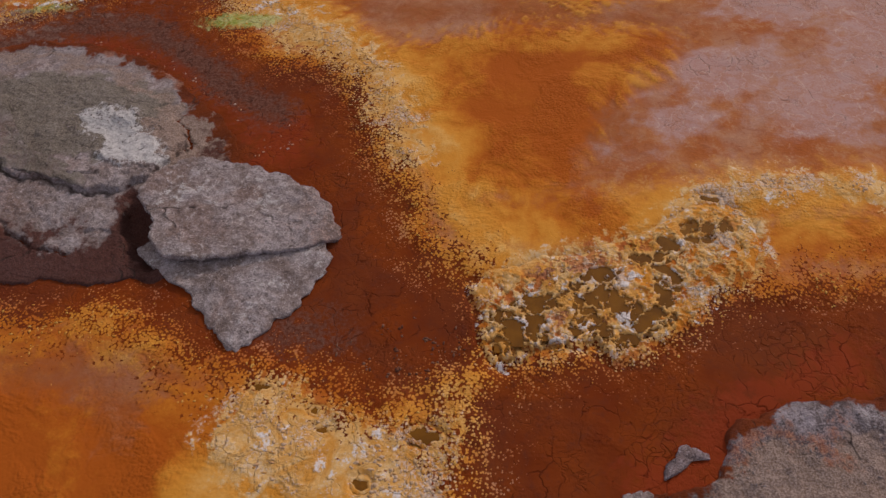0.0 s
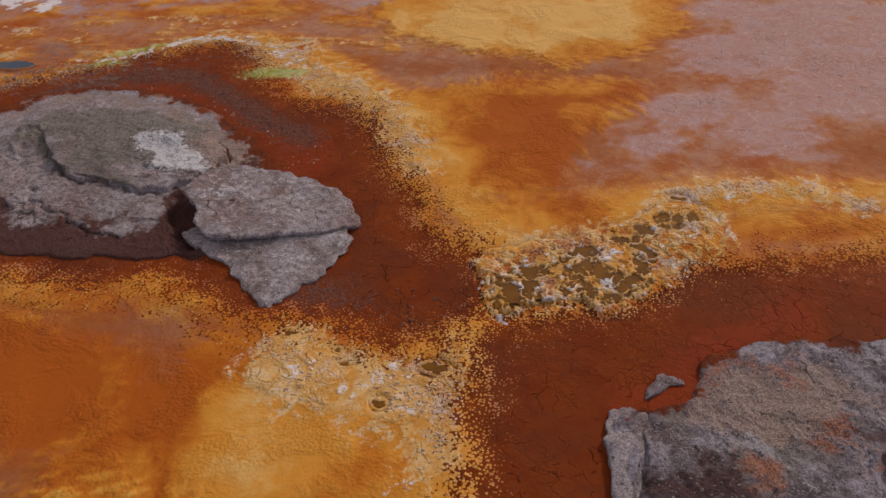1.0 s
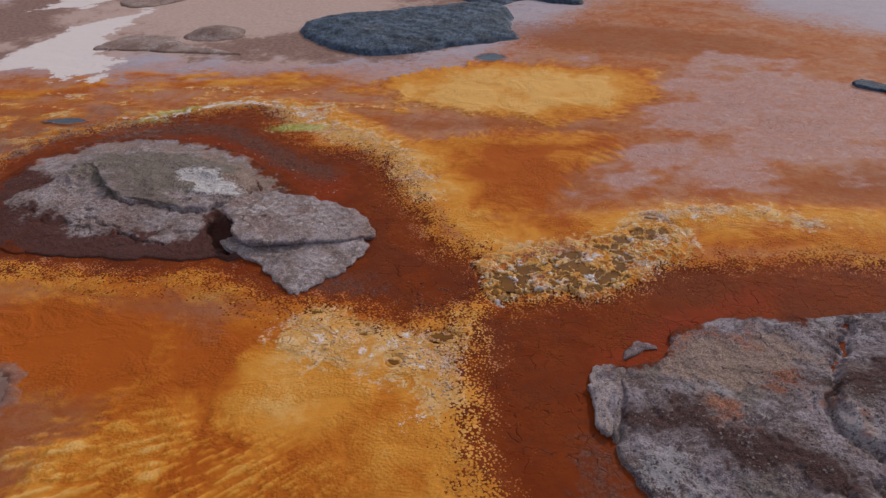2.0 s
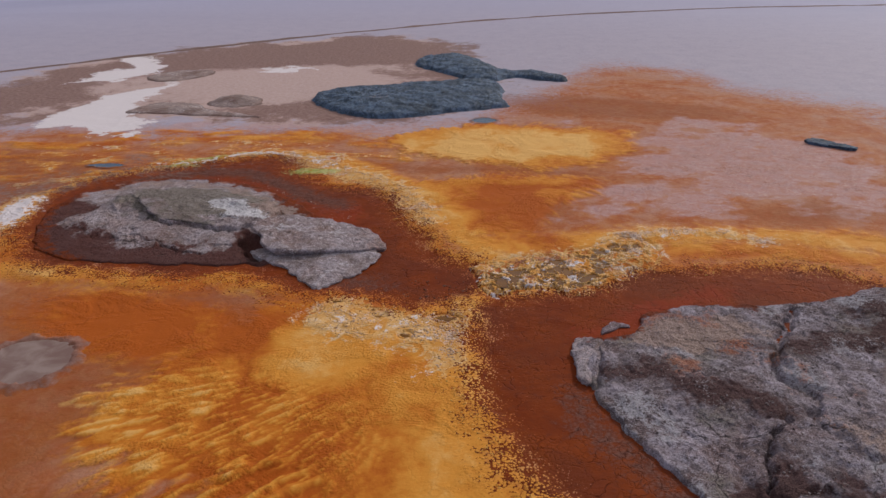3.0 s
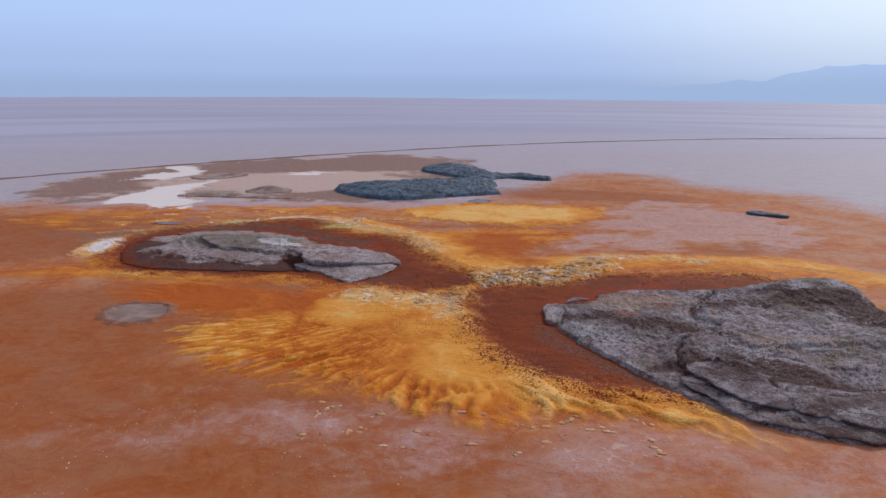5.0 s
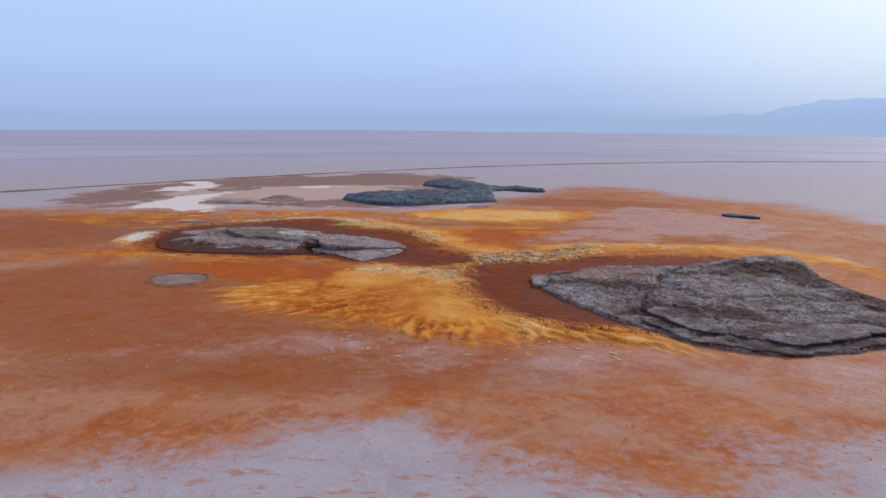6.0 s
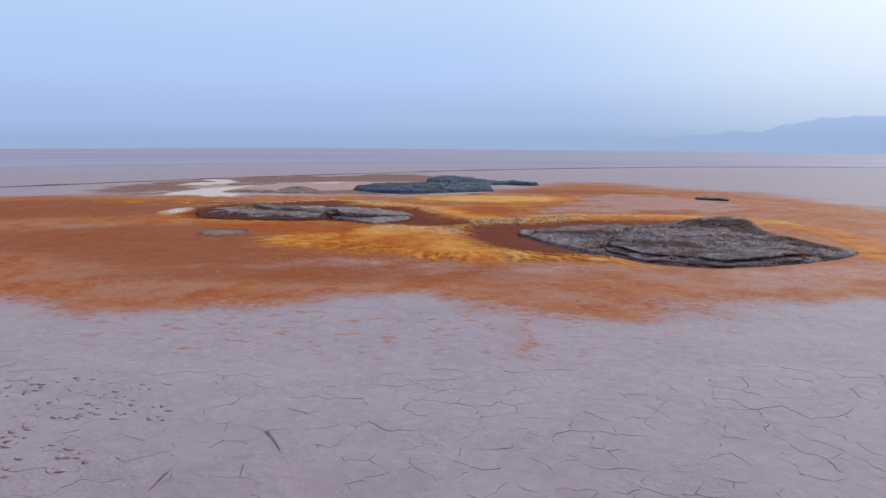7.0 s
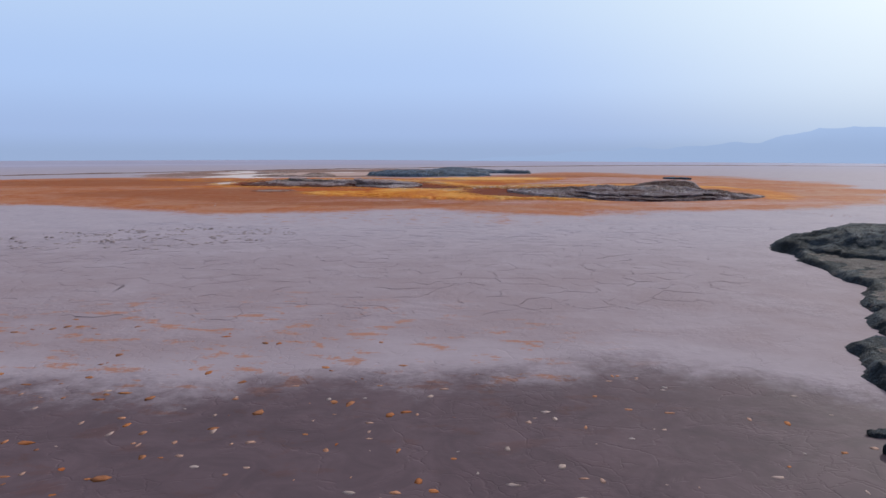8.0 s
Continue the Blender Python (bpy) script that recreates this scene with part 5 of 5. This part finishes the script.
def build_pools():
    def ring(cx, cy, rx, ry):
        return [(cx + rx * math.cos(a) * (1 + 0.25 * math.sin(2.3 * a + cx)), cy + ry * math.sin(a) * (1 + 0.25 * math.cos(1.7 * a + cy)))
                for a in [k * math.tau / 7 for k in range(7)]]
    for k, (x, y, rx, ry) in enumerate(SMALL_POOLS):
        pool(ring(x, y, rx * 0.8, ry * 0.8), BRINE, 0.10, "small brown brine pool with a cream salt rim", 0.02, k)
    pool([(-25.3, 3.1), (-25.5, 4.8), (-24.1, 5.6), (-22.3, 5.2), (-21.6, 3.5), (-22.5, 2.0), (-24.0, 1.9)], GREY_MUD, 0.22,
         "shallow pinkish-grey mud pool with a dark rim", 0.04, 11, 0.0)
    pool([(-3.9, 51.0), (-2.5, 52.3), (-1.1, 51.2), (-2.4, 49.9)], DARK_WATER, 0.10, "small dark blue-grey pool", 0.06, 12, 0.0)
    pool([(-36.6, 33.4), (-34.8, 34.0), (-33.4, 33.5), (-34.8, 32.9)], DARK_WATER, 0.08, "thin dark puddle beside the moat", 0.06, 13, 0.0)


# ---- plain and hills ----
def build_ridge():
    curve = rounded(PLAIN_RIDGE, False, 14)
    step = np.gradient(curve, axis=0)
    side = np.stack([-step[:, 1], step[:, 0]], 1) / np.linalg.norm(step, axis=1)[:, None]
    rows = []
    n = len(curve)
    wob = 1 + 0.9 * fbm(curve[:, 0], curve[:, 1], 9, 3, 301)
    curve = curve + side * (0.9 * fbm(curve[:, 0], curve[:, 1], 12, 3, 303))[:, None]
    for off, up in ((-1.0, -0.06), (-0.4, 0.11), (-0.1, 0.17), (0.35, 0.12), (1.0, -0.06)):
        p = curve + side * (off * wob)[:, None]
        rows.append(np.column_stack([p, plain_height(p[:, 0], p[:, 1]) + up * wob]))
    i = np.arange(n - 1)
    quads = np.concatenate([np.stack([k * n + i, k * n + i + 1, (k + 1) * n + i + 1, (k + 1) * n + i], 1) for k in range(len(rows) - 1)])
    me = arrays_mesh("salt_ridge", np.concatenate(rows), quads)
    paint(me, {k: np.zeros(len(rows) * n) + v for k, v in (("stain", 0.6), ("salt", 0.0), ("rust", 0.0), ("olive", 0.0), ("tan", 0.0), ("moat", 0.0))})
    tagged(part("salt_ridge", me, PALE_ROCK), "long low dark ridge across the pale salt plain", "ridge", kind="structure")


def build_hills():
    for name, dist, a0, a1, height, seed in (("backdrop", 4300, -12, 75, 250, 401), ("backdrop", 3700, 16, 80, 130, 407)):
        ang = np.radians(np.linspace(a0, a1, 160))
        rise = smooth(a0, a0 + 38, np.degrees(ang))
        top = height * rise * (0.75 + 0.55 * fbm(np.degrees(ang), 0 * ang, 14, 5, seed, 0.55)) - 30
        x, y = np.sin(ang) * dist, np.cos(ang) * dist
        base = plain_height(x, y) - 30
        rows = [np.column_stack([x * (1 - 0.05 * (1 - k)), y * (1 - 0.05 * (1 - k)), base + (top + 30) * k]) for k in (0, 0.5, 0.85, 1.0)]
        n = len(ang)
        i = np.arange(n - 1)
        quads = np.concatenate([np.stack([k * n + i, k * n + i + 1, (k + 1) * n + i + 1, (k + 1) * n + i], 1) for k in range(3)])
        tagged(part(name, arrays_mesh(name, np.concatenate(rows), quads), HAZE), "distant hills with blue haze painted as glow", "hills", kind="structure")


# ---- loose crust ----
def scatter(n, box, seed, chance):
    rnd = np.random.RandomState(seed)
    x, y = rnd.uniform(box[0], box[1], n), rnd.uniform(box[2], box[3], n)
    f = pigments(x, y)
    keep = rnd.uniform(0, 1, n) < chance(x, y, f)
    x, y = x[keep], y[keep]
    f = {k: v[keep] for k, v in f.items()}
    return np.column_stack([x, y, relief(x, y, f)]), rnd


def build_loose_crust():
    under = lambda x, y: (area(x, y, MOUND_A) > -0.2) | (area(x, y, MOUND_B) > -0.2) | (area(x, y, HONEY) > 0)
    p, rnd = scatter(90000, (-36, 30, -12, 38), 21, lambda x, y, f: np.exp(-((f["red"] - 0.32) / 0.22) ** 2) * smooth(0.3, 0.5, f["yellow"])
                     * smooth(-0.25, 0.25, fbm(x, y, 2.0, 3, 23)) * ~under(x, y))
    lumps("crust_grains", p[:17000], rnd.uniform(0.016, 0.058, len(p[:17000])), 0.6, YELLOW_GRAIN, "loose ochre crust grains along the red moats", "crust grains", 31)
    p, rnd = scatter(50000, (-34, 18, 3, 39), 25, lambda x, y, f: smooth(0.5, 0.8, f["cream"]) * (f["red"] < 0.4) * ~under(x, y)
                     * smooth(0.0, 0.3, fbm(x, y, 1.6, 3, 29)))
    lumps("salt_clumps", p[:7000], rnd.uniform(0.03, 0.085, len(p[:7000])), 0.45, PALE_GRAIN, "cream and white salt clumps", "salt clumps", 33)
    p, rnd = scatter(4500, (-9, 6, -14, -7.5), 27, lambda x, y, f: 0.10 * smooth(0.6, 0.3, f["yellow"]) * smooth(-0.05, 0.3, fbm(x, y, 1.5, 2, 28)) * smooth(-14, -10, y))
    lumps("salt_bubbles", p, rnd.uniform(0.05, 0.22, len(p)), 0.09, BLISTER_GRAIN, "rounded pale salt blisters at the fan's foot", "salt blisters", 35)
    p, rnd = scatter(4200, (-26, 26, -25, -9), 51, lambda x, y, f: 0.5 * smooth(0.6, 0.3, f["yellow"]) * smooth(-0.1, 0.3, fbm(x, y, 5, 3, 53)) * (area(x, y, MOUND_B) < -0.3))
    lumps("salt_specks", p, rnd.uniform(0.015, 0.06, len(p)), 0.4, SPECK_GRAIN, "scattered small salt and rust specks on orange crust", "salt specks", 43)
    p, rnd = scatter(2500, (-9, 0, 9.5, 14), 55, lambda x, y, f: 0.55 * smooth(0.6, 0.8, f["red"]) * smooth(-0.5, 0.8, blob(x, y, -4.6, 12.0, 3.2, 1.5, -10)) * smooth(-0.05, 0.3, fbm(x, y, 0.9, 3, 57)))
    lumps("mud_clods", p, rnd.uniform(0.02, 0.08, len(p)), 0.6, CLOD_GRAIN, "dark red-brown mud clods in the moat", "mud clods", 45)
    p, rnd = scatter(5000, (-33, -9, 19, 34), 61, lambda x, y, f: 0.5 * smooth(0.3, 0.7, f["scarlet"]) * smooth(-0.1, 0.3, fbm(x, y, 1.6, 3, 63))
                     * (area(x, y, MOUND_A) < -0.1))
    lumps("rim_flecks", p, rnd.uniform(0.02, 0.07, len(p)), 0.5, SPECK_GRAIN, "pale and rusty salt flecks round the mound's foot", "salt flecks", 47)
    p, rnd = scatter(2400, (-24, -9, -46, -34), 43, lambda x, y, f: 0.6 * smooth(-0.6, 0.8, blob(x, y, -16.5, -39.5, 7.0, 4.6, 20)) * smooth(-0.1, 0.25, fbm(x, y, 1.4, 2, 45)))
    lumps("crust_chips", p + [0, 0, 0.05], rnd.uniform(0.04, 0.13, len(p)), 0.16, CHIP_GRAIN, "broken upturned chips of salt crust", "crust chips", 39)
    p, rnd = scatter(2600, (-20, 12, -72, -58), 41, lambda x, y, f: 0.3 * smooth(0.4, 0.7, f["wet"]))
    q, rnd2 = scatter(1800, (-14, 2, -66, -55), 71, lambda x, y, f: 0.30 * smooth(2.0, -6.0, x) * smooth(-0.2, 0.3, fbm(x, y, 2, 3, 73)))
    lumps("orange_flakes", q, rnd2.uniform(0.02, 0.12, len(q)), 0.015, ORANGE_GRAIN, "flat orange crust flakes along the wet shore", "crust flakes", 49)
    lumps("mud_flakes", p, rnd.uniform(0.015, 0.075, len(p)), 0.10, MUD_GRAIN, "small white and orange salt flakes on dark mud", "salt flakes", 37)


def build_rubble():
    """Crumbs of broken crust strewn over the two near mounds."""
    for outline, shape, n, seed, size in ((MOUND_A, shape_a, 15000, 91, 0.055), (MOUND_B, shape_b, 24000, 93, 0.065)):
        o, rnd = np.array(outline), np.random.RandomState(seed)
        x, y = rnd.uniform(o[:, 0].min(), o[:, 0].max(), n), rnd.uniform(o[:, 1].min(), o[:, 1].max(), n)
        z, d = mound_height(x, y, outline, shape)
        keep = (d > 0.15) & (z > 0.22) & (rnd.uniform(0, 1, n) < smooth(-0.2, 0.35, fbm(x, y, 1.8, 4, seed, 0.6))) & (area(x, y, SLAB_A) < 0) & (area(x, y, LOBE_A) < 0)
        p = np.column_stack([x, y, z])[keep]
        lumps("rock_crumbs", p, size * rnd.uniform(0.25, 1.0, len(p)) ** 2, 0.6, CRUMB_GRAIN, "grey and brown crumbs of broken salt crust", "rock crumbs", seed)


# ---- cracked salt plates ----
def clip(poly, px, py, nx, ny):
    """The part of a polygon on the side of a line away from its normal."""
    out = []
    for k in range(len(poly)):
        (ax, ay), (bx, by) = poly[k], poly[(k + 1) % len(poly)]
        da, db = (ax - px) * nx + (ay - py) * ny, (bx - px) * nx + (by - py) * ny
        if da <= 0:
            out.append((ax, ay))
        if (da < 0 < db) or (db < 0 < da):
            t = da / (da - db)
            out.append((ax + (bx - ax) * t, ay + (by - ay) * t))
    return out


def build_plates(ground):
    rnd = np.random.RandomState(77)
    size = 1.08
    nx, ny = 46, 32
    seeds = {(i, j): (-24 + (i + 0.5 * (j % 2) + rnd.uniform(-0.38, 0.38)) * size, -60 + (j + rnd.uniform(-0.38, 0.38)) * size)
             for i in range(nx) for j in range(ny)}
    plates = []
    for (i, j), (cx, cy) in seeds.items():
        poly = [(cx - 3, cy - 3), (cx + 3, cy - 3), (cx + 3, cy + 3), (cx - 3, cy + 3)]
        for di in range(-2, 3):
            for dj in range(-2, 3):
                o = seeds.get((i + di, j + dj))
                if o and (di or dj):
                    poly = clip(poly, (cx + o[0]) / 2, (cy + o[1]) / 2, o[0] - cx, o[1] - cy)
        if len(poly) > 2 and 1 < i < nx - 2 and 0 < j < ny - 1:
            plates.append((cx, cy, poly))
    mid = np.array([p[:2] for p in plates])
    inside = area(mid[:, 0], mid[:, 1], PLATES) > 0.5
    plates = [p for p, k in zip(plates, inside) if k]
    plates.sort(key=lambda p: (p[0] - 3) ** 2 * 0.6 + (p[1] + 47) ** 2)
    rest_co, rest_faces, base = [], [], 0
    for count, (cx, cy, poly) in enumerate(plates):
        ring = []
        for k in range(len(poly)):
            a, b = np.array(poly[k]), np.array(poly[(k + 1) % len(poly)])
            cuts = 6 if np.linalg.norm(b - a) > 0.5 else 3
            ring += [a + (b - a) * c / cuts for c in range(cuts)]
        r = np.array(ring)
        r = r + 0.26 * np.stack([fbm(r[:, 0], r[:, 1], 0.7, 3, 501, 0.75), fbm(r[:, 0], r[:, 1], 0.7, 3, 503, 0.75)], 1)
        c = r.mean(0)
        way = (c - r) / np.linalg.norm(c - r, axis=1)[:, None]
        gap = 0.0003 + 0.011 * smooth(-0.06, 0.30, fbm(r[:, 0], r[:, 1], 1.1, 3, 505, 0.6) - 0.02 + 0.011 * np.clip(cx, -9, 9))
        r = r + way * gap[:, None]
        n = len(r)
        tilt = rnd.uniform(-0.009, 0.009, 2)
        sunk = smooth(3.6, 0.8, area(r[:, 0], r[:, 1], PLATES, 6.0)) * 0.055
        top = 0.022 + (r - c) @ tilt - sunk
        co = np.concatenate([np.column_stack([r, top]), np.column_stack([c + (r - c) * 0.985, top - 0.02]), np.column_stack([c + (r - c) * 0.985, np.full(n, -0.06)])])
        faces = [tuple(range(n))] + [(o + k, o + n + k, o + n + (k + 1) % n, o + (k + 1) % n) for o in (0, n) for k in range(n)]
        if count < 300:
            me = bpy.data.meshes.new("salt_plate")
            me.from_pydata(co.tolist(), [], faces)
            f = pigments(co[:, 0], co[:, 1])
            f["shaded_bed"] = f["shaded_bed"] * 0
            paint(me, f)
            part("salt_plate", me, GROUND, ground)
        else:
            rest_co.append(co)
            rest_faces += [tuple(base + v for v in face) for face in faces]
            base += len(co)
    if rest_co:
        co = np.concatenate(rest_co)
        me = bpy.data.meshes.new("salt_plates")
        me.from_pydata(co.tolist(), [], rest_faces)
        f = pigments(co[:, 0], co[:, 1])
        f["shaded_bed"] = f["shaded_bed"] * 0
        paint(me, f)
        tagged(part("salt_plates", me, GROUND, ground), kind="stuff")


ground = build_ground()
build_hills()
build_ridge()
build_mound_a()
build_mound_b()
build_far_mounds()
build_near_rock()
build_honeycomb()
build_pools()
build_loose_crust()
build_rubble()
build_plates(ground)
